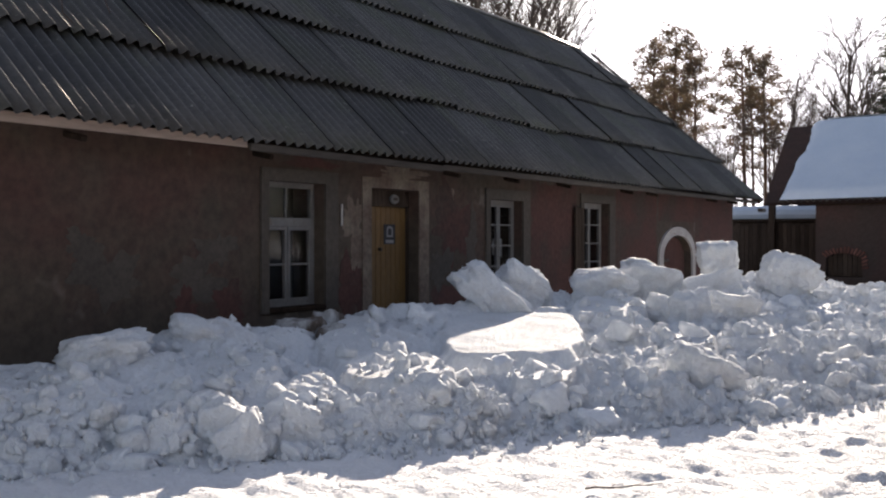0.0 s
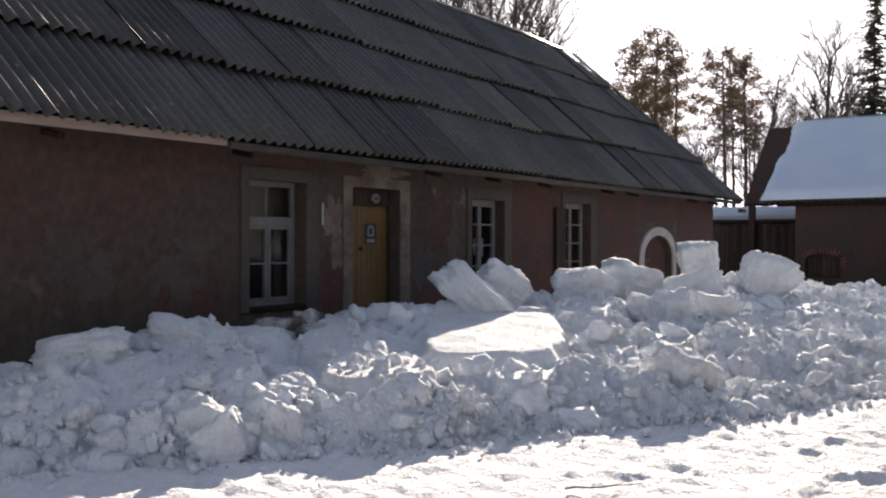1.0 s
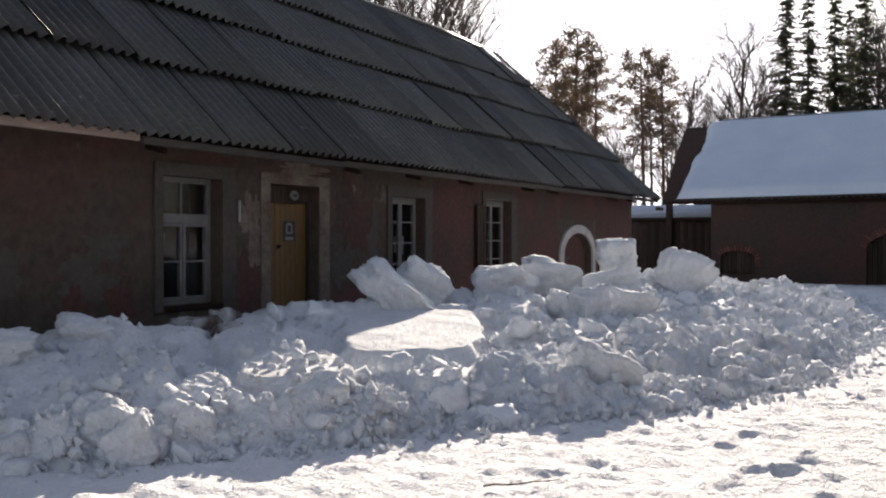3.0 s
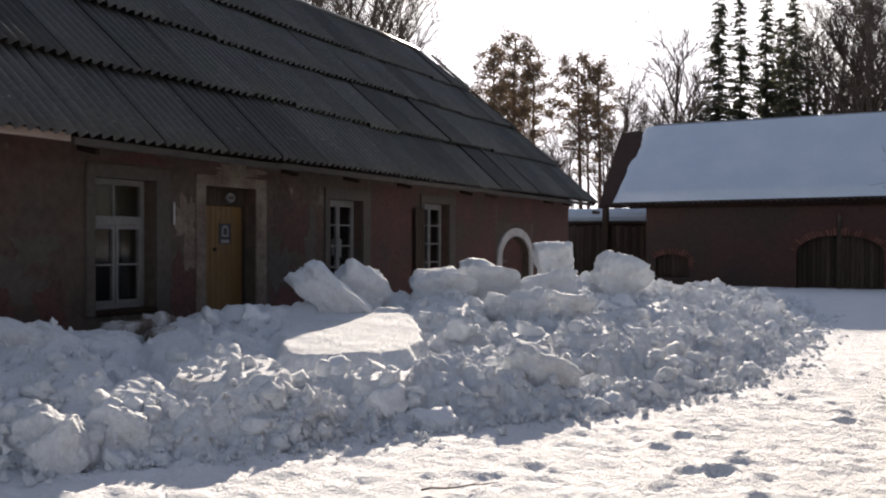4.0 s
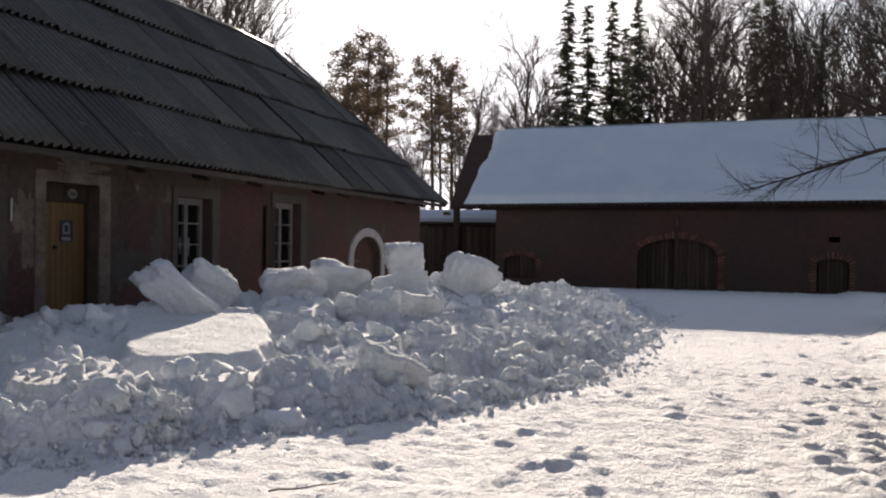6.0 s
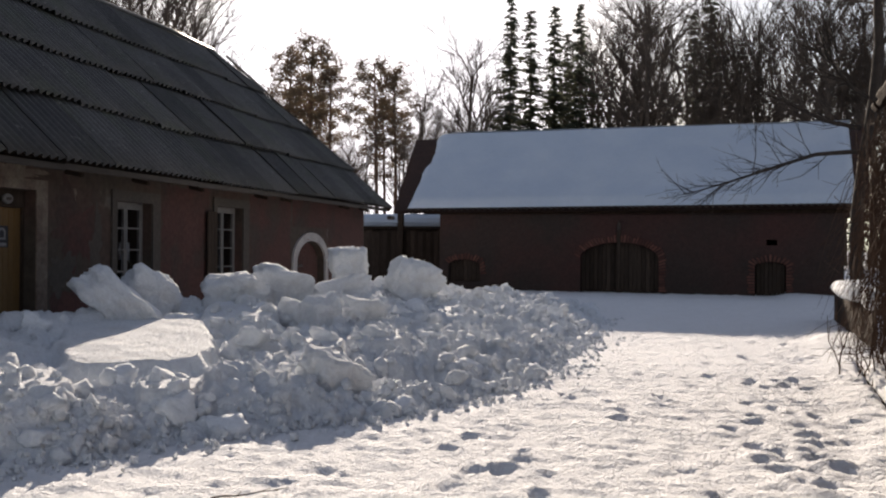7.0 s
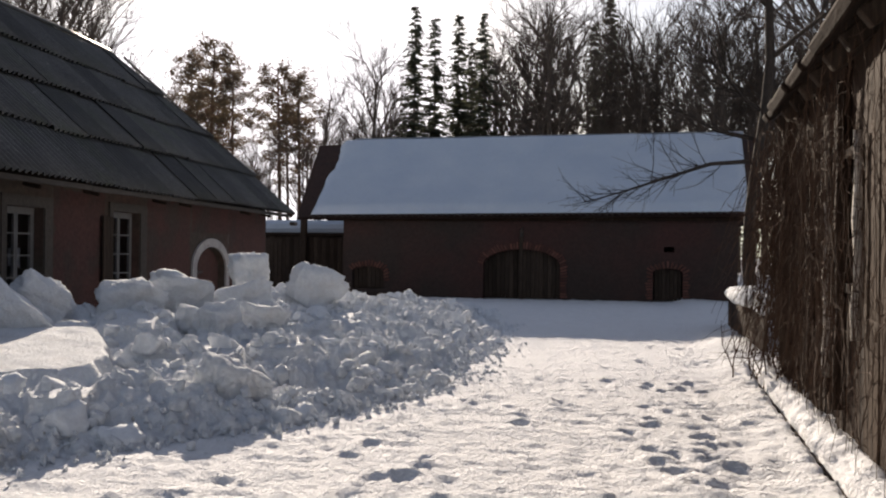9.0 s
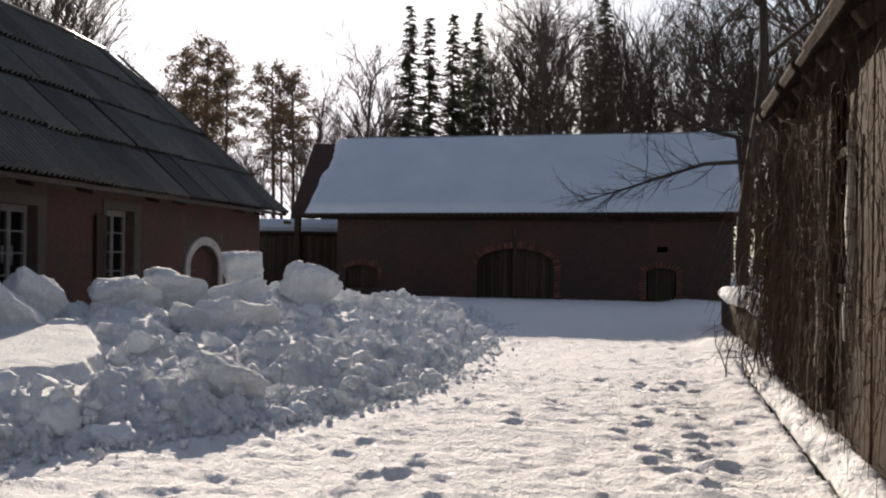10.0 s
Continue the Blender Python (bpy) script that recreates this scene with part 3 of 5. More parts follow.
for k in range(4200):
    x = 4 + 20 * r0.random() ** 1.25
    f, c = float(front_edge(x)), float(crest_y(x))
    toe = r0.random() < 0.6
    y = f + r0.normal(0.05, 0.24) if toe else f + (c - f) * r0.random()
    if not off_shelf(x, y):
        continue
    s = 0.016 + 0.05 * r0.random() ** 2
    m = pose(x, y, bank_z(x, y) + s * 0.25, *r0.uniform(0, 90, 3)) @ Matrix.Diagonal((s, s * 0.8, s * 0.7, 1))
    o = [Vector(p) for p in ((1, 0, 0), (-1, 0.2, 0), (0, 1, 0.1), (0.1, -1, 0), (0, 0, 1), (0, 0.1, -1))]
    (grit if toe and r0.random() < 0.3 and s < 0.03 else crumbs).add([m @ p for p in o], [(0, 2, 4), (2, 1, 4), (1, 3, 4), (3, 0, 4), (2, 0, 5), (1, 2, 5), (3, 1, 5), (0, 3, 5)])
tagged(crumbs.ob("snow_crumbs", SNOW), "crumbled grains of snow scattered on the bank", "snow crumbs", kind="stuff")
tagged(grit.ob("grit", GRIT), "dirty crumbs of snow and grit along the bank's foot", "grit", kind="stuff")
# earth-stained heap under the tall window
for k, (at, size, turn) in enumerate([((8.75, 7.42, 0.62), (0.62, 0.4, 0.36), -20), ((9.35, 7.45, 0.66), (0.5, 0.36, 0.34), 14), ((9.8, 7.4, 0.66), (0.36, 0.3, 0.26), 40), ((8.9, 7.05, 0.56), (0.42, 0.3, 0.24), 30)]):
    dirt = part("stained_snow_lump", clod(77 + k, size, 0.55, 8, 0.36), SNOW_DIRTY, None, smooth=True)
    dirt.matrix_world = pose(at[0], at[1], max(bank_z(at[0], at[1]) - 0.07, 0.3), 0, 6, turn)
    tagged(dirt, "earth-stained lump of old snow under the tall window", "snow lump", "stained lumps under the window")


# ---------------------------------------------------------------- long plastered house
FY = 8.26
house = group_empty("farm_house", (14, 12, 0))
tagged(house, "long single-storey house with peeling brown plaster and corrugated roof", "house")


def hang(ob, parent):
    """Parents ob without moving it."""
    bpy.context.view_layer.update()
    ob.parent = parent
    ob.matrix_parent_inverse = parent.matrix_world.inverted()
    return ob


WINDOWS = [(9.22, 10.27, 0.78, 2.3), (14.44, 15.55, 0.76, 2.25), (17.98, 19.18, 0.76, 2.31)]
DOOR = (11.26, 12.41, 0.02, 2.3)
holes = [rect(*w) for w in WINDOWS] + [rect(*DOOR), arch(22.13, 24.08, 0.02, 1.22, 1.71)]
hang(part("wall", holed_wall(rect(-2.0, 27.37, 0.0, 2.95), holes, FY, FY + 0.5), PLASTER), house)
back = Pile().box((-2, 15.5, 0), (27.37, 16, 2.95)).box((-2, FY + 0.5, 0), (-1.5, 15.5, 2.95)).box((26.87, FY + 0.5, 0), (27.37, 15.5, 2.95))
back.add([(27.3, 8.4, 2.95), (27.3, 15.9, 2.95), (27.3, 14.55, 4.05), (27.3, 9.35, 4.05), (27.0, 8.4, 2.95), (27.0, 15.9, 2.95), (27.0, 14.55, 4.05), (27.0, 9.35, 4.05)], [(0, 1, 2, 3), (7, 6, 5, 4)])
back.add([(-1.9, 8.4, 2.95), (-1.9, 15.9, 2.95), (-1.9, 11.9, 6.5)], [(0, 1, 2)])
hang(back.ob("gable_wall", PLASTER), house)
# near-black shell behind the panes, painted as dark as unlit rooms
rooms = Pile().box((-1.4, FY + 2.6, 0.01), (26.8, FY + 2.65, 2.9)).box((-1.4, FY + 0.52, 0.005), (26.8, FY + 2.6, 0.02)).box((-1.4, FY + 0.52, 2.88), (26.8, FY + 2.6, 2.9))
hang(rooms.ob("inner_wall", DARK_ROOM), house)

# surrounds of plaster, a little proud of the wall
for (x0, x1, z0, z1), o in ((WINDOWS[0], (9.09, 10.52, 0.74, 2.45)), (WINDOWS[1], (14.3, 15.8, 0.72, 2.42)), (WINDOWS[2], (17.84, 19.46, 0.72, 2.47))):
    hang(part("window_surround", ring(rect(*o), rect(x0, x1, z0 - 0.001, z1), FY - 0.035, FY - 0.002), TRIM_PLASTER), house)
hang(part("door_surround", ring(rect(11.06, 12.66, 0.0, 2.44), rect(11.26, 12.41, 0.001, 2.3), FY - 0.02, FY - 0.002), PALE_PLASTER), house)
hang(part("arch_surround", ring(arch(21.89, 24.28, 0.0, 1.25, 1.9), arch(22.13, 24.08, 0.001, 1.22, 1.71), FY - 0.05, FY - 0.002), LIMEWASH, label="whitewashed arch surround"), house)


def blotch(seed, cx, cz, w, h, material, label=""):
    """A thin flake of other plaster left on the wall, with a ragged outline."""
    r = np.random.default_rng(seed)
    k = 84
    ph = r.uniform(0, 6.28, 8)
    loop = []
    for i in range(k):
        a = 2 * math.pi * i / k
        q = 1 + 0.2 * math.sin(2 * a + ph[0]) + 0.2 * math.sin(3 * a + ph[1]) + 0.16 * math.sin(5 * a + ph[2]) + 0.1 * math.sin(9 * a + ph[3]) + 0.08 * math.sin(14 * a + ph[4]) + 0.05 * math.sin(23 * a + ph[5]) + 0.04 * r.normal()
        loop.append((cx + 0.5 * w * q * math.cos(a), cz + 0.5 * h * q * math.sin(a)))
    hang(part("plaster_patch", holed_wall(loop, [], FY - 0.0015 - 0.0003 * (seed - 500), FY - 0.0002), material, label=label), house)


for k, (cx, cz, w, h, m) in enumerate([(10.9, 1.75, 0.42, 0.75, PALE_PLASTER), (10.98, 1.35, 0.3, 0.6, PALE_PLASTER), (13.2, 2.2, 0.3, 0.5, PALE_PLASTER), (13.35, 1.8, 1.0, 1.1, RED_PLASTER),
                                       (13.0, 1.2, 0.6, 0.5, TRIM_PLASTER), (13.9, 1.5, 0.35, 0.9, TRIM_PLASTER), (10.0, 2.56, 0.75, 0.2, RED_PLASTER), (10.85, 0.95, 0.55, 0.9, RED_PLASTER), (12.0, 2.52, 1.2, 0.16, PALE_PLASTER),
                                       (6.9, 1.25, 0.7, 0.55, TRIM_PLASTER), (8.1, 1.15, 0.8, 0.45, TRIM_PLASTER), (7.9, 0.85, 0.35, 0.4, RED_PLASTER),
                                       (8.4, 1.5, 0.5, 0.35, TRIM_PLASTER), (6.6, 1.55, 0.35, 0.3, TRIM_PLASTER), (8.6, 0.9, 0.5, 0.4, RED_PLASTER)]):
    blotch(500 + k, cx, cz, w, h, m)
# the red coat that is left on the wall between the far openings
for k, (x0, x1, z0, z1) in enumerate([(15.85, 17.72, 0.1, 2.62), (19.5, 21.84, 0.1, 2.64), (24.34, 27.34, 0.1, 2.64), (21.9, 24.3, 2.02, 2.64), (12.72, 14.2, 0.1, 0.95)]):
    r = np.random.default_rng(540 + k)
    n0 = 30
    loop = [(x0 + (x1 - x0) * i / n0, z0) for i in range(n0)] + [(x1 - abs(r.normal(0, 0.03)), z0 + (z1 - z0) * i / n0) for i in range(n0)]
    loop += [(x1 - (x1 - x0) * i / n0, z1 - abs(r.normal(0, 0.035))) for i in range(n0)] + [(x0 + abs(r.normal(0, 0.04)), z1 - (z1 - z0) * i / n0) for i in range(n0)]
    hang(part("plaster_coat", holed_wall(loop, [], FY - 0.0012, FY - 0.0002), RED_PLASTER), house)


def casement(x0, x1, z0, z1, rows, top_light):
    """A painted wooden window, set back in its opening, with its panes."""
    w = group_empty("window", ((x0 + x1) / 2, FY + 0.17, z0))
    y0, y1 = FY + 0.15, FY + 0.21
    X0, X1 = x0 + 0.01, x1 - 0.01
    fr = Pile()
    f = 0.065
    fr.box((X0, y0, z0), (X0 + f, y1, z1)).box((X1 - f, y0, z0), (X1, y1, z1)).box((X0 + f, y0, z1 - f), (X1 - f, y1, z1)).box((X0 + f, y0, z0), (X1 - f, y1, z0 + f))
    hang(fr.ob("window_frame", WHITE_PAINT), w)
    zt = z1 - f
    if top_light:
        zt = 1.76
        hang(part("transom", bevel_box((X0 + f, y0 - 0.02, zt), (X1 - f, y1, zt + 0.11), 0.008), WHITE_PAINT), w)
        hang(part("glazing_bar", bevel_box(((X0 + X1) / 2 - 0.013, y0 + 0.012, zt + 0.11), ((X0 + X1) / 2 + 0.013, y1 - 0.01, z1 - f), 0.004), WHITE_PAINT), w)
        hang(Pile().box((X0 + f, y0 + 0.03, zt + 0.11), (X1 - f, y0 + 0.034, z1 - f)).ob("pane", GLASS), w)
    mid = (X0 + X1) / 2
    for a, b in ((X0 + f, mid - 0.008), (mid + 0.008, X1 - f)):
        sash = Pile()
        s = 0.042
        sash.box((a, y0 - 0.008, z0 + f), (a + s, y1 - 0.015, zt)).box((b - s, y0 - 0.008, z0 + f), (b, y1 - 0.015, zt)).box((a + s, y0 - 0.008, zt - s), (b - s, y1 - 0.015, zt)).box((a + s, y0 - 0.008, z0 + f), (b - s, y1 - 0.015, z0 + f + s))
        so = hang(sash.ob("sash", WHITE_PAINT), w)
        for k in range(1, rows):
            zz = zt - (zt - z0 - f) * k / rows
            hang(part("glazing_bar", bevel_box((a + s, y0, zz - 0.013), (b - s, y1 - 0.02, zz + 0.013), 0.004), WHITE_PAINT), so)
        for k in range(rows):
            za, zb = z0 + f + s + (zt - z0 - f - s) * k / rows, z0 + f + (zt - z0 - f - s) * (k + 1) / rows
            hang(Pile().box((a + s - 0.004, y0 + 0.022, za), (b - s + 0.004, y0 + 0.026, zb)).ob("pane", GLASS), so)
    hang(part("window_sill", bevel_box((x0 + 0.003, FY - 0.05, z0 - 0.045), (x1 - 0.003, FY + 0.2, z0 + 0.012), 0.01), GREY_WOOD), w)
    return w


tagged(casement(*WINDOWS[0], 2, True), "tall white-painted window with a transom and dusty panes", "window", "windows of the farm house")
tagged(casement(*WINDOWS[1], 4, False), "white-painted six-pane casement window with a net curtain", "window", "windows of the farm house")
tagged(casement(*WINDOWS[2], 4, False), "narrow white-painted casement window beside a dark shutter", "window", "windows of the farm house")
cur = Pile()
for x0, x1 in ((14.62, 14.92), (15.1, 15.4)):
    n0 = 14
    pts = [(x0 + (x1 - x0) * k / n0, FY + 0.32 + 0.02 * math.sin(k * 1.7)) for k in range(n0 + 1)]
    cur.add([(x, y, z) for x, y in pts for z in (1.3 + 0.05 * math.sin(x * 30), 1.62)], [(2 * k, 2 * k + 2, 2 * k + 3, 2 * k + 1) for k in range(n0)])
tagged(cur.ob("net_curtain", CURTAIN), "pale net curtain hung low inside the window", "curtain")

# plank door with its lintel panel, plate and poster
door = group_empty("house_door", (11.84, FY + 0.2, 0))
tagged(door, "closed ochre-painted plank door with a small dark poster", "door")
x = 11.3
while x < 12.36:
    hang(part("plank", bevel_box((x, FY + 0.2, 0.04), (min(x + 0.113, 12.37), FY + 0.24, 2.06), 0.006), OCHRE), door)
    x += 0.1175
fr = Pile().box((11.262, FY + 0.17, 0.03), (11.3, FY + 0.26, 2.06)).box((12.372, FY + 0.17, 0.03), (12.408, FY + 0.26, 2.06)).box((11.262, FY + 0.16, 2.062), (12.408, FY + 0.26, 2.298))
hang(fr.ob("door_frame", DARK_WOOD), door)
hang(part("poster", bevel_box((11.83, FY + 0.19, 1.54), (12.1, FY + 0.197, 1.82), 0.001), PAPER_DARK), door)
hang(part("poster_bar", bevel_box((11.87, FY + 0.186, 1.555), (12.06, FY + 0.1895, 1.6), 0.001), PAPER_WHITE), door)
em = arch(11.89, 12.04, 1.64, 1.74, 1.795, 10)
hang(part("poster_emblem", ring(em, [(11.965 + (a - 11.965) * 0.62, 1.71 + (b - 1.71) * 0.62) for a, b in em], FY + 0.185, FY + 0.189), PAPER_WHITE), door)
hang(part("door_knob", clod(3, (0.05, 0.06, 0.05), 0.9, 2, 0.0), IRON), door).matrix_world = pose(11.72, FY + 0.175, 1.47)
lamp = group_empty("plate_over_door", (12.0, FY + 0.13, 2.17))
bm = bmesh.new()
bmesh.ops.create_cone(bm, cap_ends=True, segments=24, radius1=0.085, radius2=0.08, depth=0.03, matrix=pose(0, 0, 0, 90) @ Matrix.Diagonal((1.25, 0.8, 1, 1)))
bmesh.ops.bevel(bm, geom=[e for e in bm.edges if e.calc_face_angle(0) > 1], offset=0.006, segments=2, affect="EDGES")
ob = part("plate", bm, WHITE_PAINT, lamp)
hang(part("bar", bevel_box((11.95, FY + 0.107, 2.15), (12.05, FY + 0.114, 2.19), 0.001), IRON), lamp)
tagged(lamp, "small oval enamel plate over the ochre door", "sign")

# cellar door in the arch
cellar = group_empty("cellar_door", (23.1, FY + 0.18, 0))
for k in range(13):
    x = 22.14 + 0.15 * k
    mid = min(max((x + 0.07 - 23.105) / 0.975, -0.999), 0.999)
    hang(part("plank", bevel_box((x, FY + 0.16, 0.03), (min(x + 0.142, 24.075), FY + 0.21, 1.2 + 0.49 * math.sqrt(1 - mid * mid)), 0.006), RED_PLASTER), cellar)
hang(part("strap_hinge", bevel_box((22.2, FY + 0.14, 1.1), (23.0, FY + 0.158, 1.16), 0.004), IRON), cellar)
tagged(cellar, "low dark red plank cellar door in a whitewashed arch", "door")

# folded shutter by the third window
sh = group_empty("window_shutter", (17.72, FY - 0.08, 0.75))
for k in range(3):
    hang(part("board", bevel_box((17.5 + 0.125 * k, FY - 0.085, 0.75), (17.62 + 0.125 * k, FY - 0.055, 2.2), 0.005), DARK_WOOD), sh)
for z in (1.0, 1.95):
    hang(part("batten", bevel_box((17.52, FY - 0.054, z), (17.86, FY - 0.036, z + 0.08), 0.004), DARK_WOOD), sh)
tagged(sh, "dark plank shutter folded open against the wall", "shutter")
st = part("thermometer", bevel_box((10.6, FY - 0.03, 1.78), (10.63, FY - 0.003, 2.06), 0.006), LIMEWASH)
tagged(st, "narrow white thermometer strip fixed beside the window", "thermometer")

# ---- corrugated roof
EAVE, RIDGE = Vector((0, 7.8, 2.7)), Vector((0, 11.9, 6.72))
SLOPE = RIDGE - EAVE
SLEN = SLOPE.length
UP = SLOPE.normalized()
NORM = Vector((0, -UP.z, UP.y))


def verge(s):
    """Where the roof ends: upright over the gable, then leaning in along the half-hip."""
    return 28.35 - 0.33 * s if s < 2.1 else 27.66 - 0.6 * (s - 2.1)


def sheet_mesh(width, length, waves=7, amp=0.034, t=0.008, x0=None, s0=0.0):
    p = Pile()
    n = waves * 8 + 2
    prof = [(width * k / (n - 2), amp * math.cos(2 * math.pi * k / 8)) for k in range(n + 1)]
    rows = [-0.05, length * 0.5, length]
    cut = (lambda x, s: x) if x0 is None else (lambda x, s: min(x, max(verge(s0 + s) - x0, 0.0)))
    for off in (0.0, -t):
        p.add([Vector((cut(x, s), 0, 0)) + UP * s + NORM * (h + off) for s in rows for x, h in prof], [])
    m = n + 1
    for i in range(2):
        for k in range(n):
            a = i * m + k
            p.f.append((a, a + 1, a + 1 + m, a + m))
    for k in range(n):
        p.f.append((k, 3 * m + k, 3 * m + k + 1, k + 1))
    return p.mesh("roof_sheet", ASBESTOS, True)


ROWS_S = [0.0, 1.37, 2.8, 4.22]
SHEETS = [sheet_mesh(1.22, 1.52), sheet_mesh(1.22, 1.5)]
rr = np.random.default_rng(9)
roof = Pile()
deck = -NORM * 0.09
mid_s = 2.1
roof.add([EAVE + UP * 0.05 + deck + Vector((-2.4, 0, 0)), EAVE + UP * 0.05 + deck + Vector((verge(0) - 0.08, 0, 0)), EAVE + UP * mid_s + deck + Vector((verge(mid_s) - 0.08, 0, 0)), RIDGE + deck + Vector((verge(SLEN) - 0.08, 0, 0)), RIDGE + deck + Vector((-2.4, 0, 0)),
          (-2.4, 16.0, 2.6), (verge(0), 16.0, 2.6), (verge(mid_s), 14.5, 4.1)], [(0, 1, 2, 3, 4), (4, 3, 7, 6, 5)])
roof_ob = hang(roof.ob("roof", DARK_WOOD), house)
for i, s in enumerate(ROWS_S):
    x = -2.4 - (0.55 if i % 2 else 0)
    c = 0
    while x < verge(s) - 0.05:
        cutoff = x + 1.27 > verge(s + 1.5)
        ob = new("roof_sheet", sheet_mesh(1.22, 1.52 if i < 3 else 1.5, x0=x, s0=s) if cutoff else SHEETS[0 if i < 3 else 1])
        sag = 0.05 * math.sin((x + 3) * 0.33) * (s / SLEN)
        slip = 0.03 * math.sin(x * 0.9 + i * 2.1) + rr.normal(0, 0.02)
        lift = (0.04 if i == 0 else 0.085) + 0.003 * (c % 2) + abs(rr.normal(0, 0.004)) + 0.02 * math.sin(x * 0.6 + i)
        ob.matrix_world = Matrix.Translation(Vector((x, EAVE.y, EAVE.z)) + UP * (s + (slip if i else 0.2 * slip)) + NORM * (lift - sag)) @ Matrix.Rotation(rr.normal(0, 0.004) - (0.028 if i == 0 else 0.06), 4, "X") @ Matrix.Rotation(rr.normal(0, 0.0012), 4, Vector(NORM))
        hang(ob, roof_ob)
        x += 1.22
        c += 1
hip = Pile().add([EAVE + UP * mid_s + NORM * 0.04 + Vector((verge(mid_s), 0, 0)), RIDGE + Vector((verge(SLEN), 0, 0.05)), Vector((verge(mid_s), 14.5, 4.15))], [(0, 2, 1)])
hang(hip.ob("half_hip", ASBESTOS), roof_ob)
hang(Pile().tube([RIDGE + Vector((-2.4 + 28.0 * k / 12, 0.02, 0.03 + 0.03 * math.sin(k * 1.9))) for k in range(13)], [0.055] * 13, 8).ob("ridge_cap", ASBESTOS, smooth=True), roof_ob)
va, vb = EAVE + Vector((verge(0) + 0.02, 0, -0.05)), EAVE + UP * mid_s + Vector((verge(mid_s) + 0.02, 0, -0.05))
vd = (vb - va).normalized()
vm = Matrix((vd.cross(NORM).normalized(), vd, NORM)).transposed().to_4x4()
hang(part("verge_board", bevel_box((-0.015, -0.03, -0.1), (0.015, (vb - va).length, 0.07), 0.004, Matrix.Translation(va) @ vm), GREY_WOOD), roof_ob)
hang(part("fascia_board", bevel_box((-2.4, EAVE.y + 0.02, EAVE.z - 0.1), (8.42, EAVE.y + 0.05, EAVE.z - 0.005), 0.005), PINK_BOARD, label="faded pinkish fascia board"), roof_ob)
x = 8.45
k = 0
while x < 28:
    sag = 0.006 * math.sin(k * 2.3)
    hang(part("eave_board", bevel_box((0, 0, -0.03), (min(3.93, 28.25 - x), 0.028, 0.055), 0.006, Matrix.Translation((x, EAVE.y + 0.0 + 0.006 * (k % 2), EAVE.z - 0.1 + sag)) @ Matrix.Rotation(0.004 * math.cos(k * 1.7), 4, "Y")), EAVE_BOARD), roof_ob)
    x += 3.92
    k += 1
hang(Pile().add([(-2.4, EAVE.y + 0.12, EAVE.z - 0.04), (28.2, EAVE.y + 0.12, EAVE.z - 0.04), (28.2, FY, EAVE.z + 0.0), (-2.4, FY, EAVE.z + 0.0)], [(0, 1, 2, 3)]).ob("soffit", DARK_WOOD), roof_ob)
for x in (6.42, 9.0, 13.1, 14.95, 16.9, 19.8, 21.2, 25.2, 26.9):
    hang(part("rafter_end", bevel_box((-0.035, -0.3, -0.03), (0.035, 0.5, 0.03), 0.012, Matrix.Translation((x, FY + 0.02, 2.6)) @ Matrix.Rotation(0.2, 4, "X")), DARK_WOOD), roof_ob)
hang(part("gutter_end", bevel_box((27.9, 7.62, 2.34), (28.25, 7.76, 2.44), 0.02, None), IRON), roof_ob)

# ---------------------------------------------------------------- barn across the yard
BA, BB = Vector((38.4, 9.6, 0)), Vector((36.3, -6.0, 0))
barn = group_empty("barn")
ang = math.atan2((BB - BA).y, (BB - BA).x)
BM = Matrix.Translation((0, 0, 0.112)) @ Matrix.Scale(0.93, 4) @ Matrix.Translation(BA) @ Matrix.Rotation(ang, 4, "Z")
barn.matrix_world = BM
tagged(barn, "low rendered barn with a thick snow-covered roof and arched doors", "barn")
# inside this frame x runs along the front, y away from the yard, z up
big, small, hatch = arch(6.3, 9.12, 0.0, 1.2, 1.81), arch(1.26, 2.53, 0.3, 0.9, 1.13), arch(12.36, 13.37, 0.0, 1.02, 1.18)
vent = rect(12.72, 13.08, 1.74, 1.93)
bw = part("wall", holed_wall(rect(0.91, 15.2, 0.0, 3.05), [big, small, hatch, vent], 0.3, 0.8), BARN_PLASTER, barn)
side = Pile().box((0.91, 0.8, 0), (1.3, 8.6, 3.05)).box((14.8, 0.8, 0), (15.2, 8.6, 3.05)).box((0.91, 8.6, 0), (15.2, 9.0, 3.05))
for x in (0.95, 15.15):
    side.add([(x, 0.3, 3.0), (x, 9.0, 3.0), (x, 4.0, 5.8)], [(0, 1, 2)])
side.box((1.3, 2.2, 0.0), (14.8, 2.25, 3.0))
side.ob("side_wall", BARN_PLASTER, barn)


def voussoirs(loop, keep, depth, cx, cz, parent):
    pts = [Vector((x, 0, z)) for x, z in loop]
    path = []
    for a, b in zip(pts, pts[1:]):
        steps = max(1, int((b - a).length / 0.02))
        path += [a.lerp(b, k / steps) for k in range(steps)]
    run = 0.0
    last = path[0]
    for p in path:
        run += (p - last).length
        last = p
        if run > 0.095 and keep(p):
            run = 0.0
            d = Vector((p.x - cx, 0, p.z - cz))
            d = Vector((math.copysign(1, d.x), 0, 0)) if p.z < cz else d.normalized()
            a = math.atan2(d.x, d.z)
            m = Matrix.Translation(p + Vector((0, 0.29, 0))) @ Matrix.Rotation(a, 4, "Y")
            ln = depth * float(rr.uniform(0.75, 1.1))
            part("brick", bevel_box((-0.036, -0.03 + float(rr.uniform(-0.01, 0.01)), 0.005), (0.036, 0.05, ln), 0.006, m), BRICK, parent)


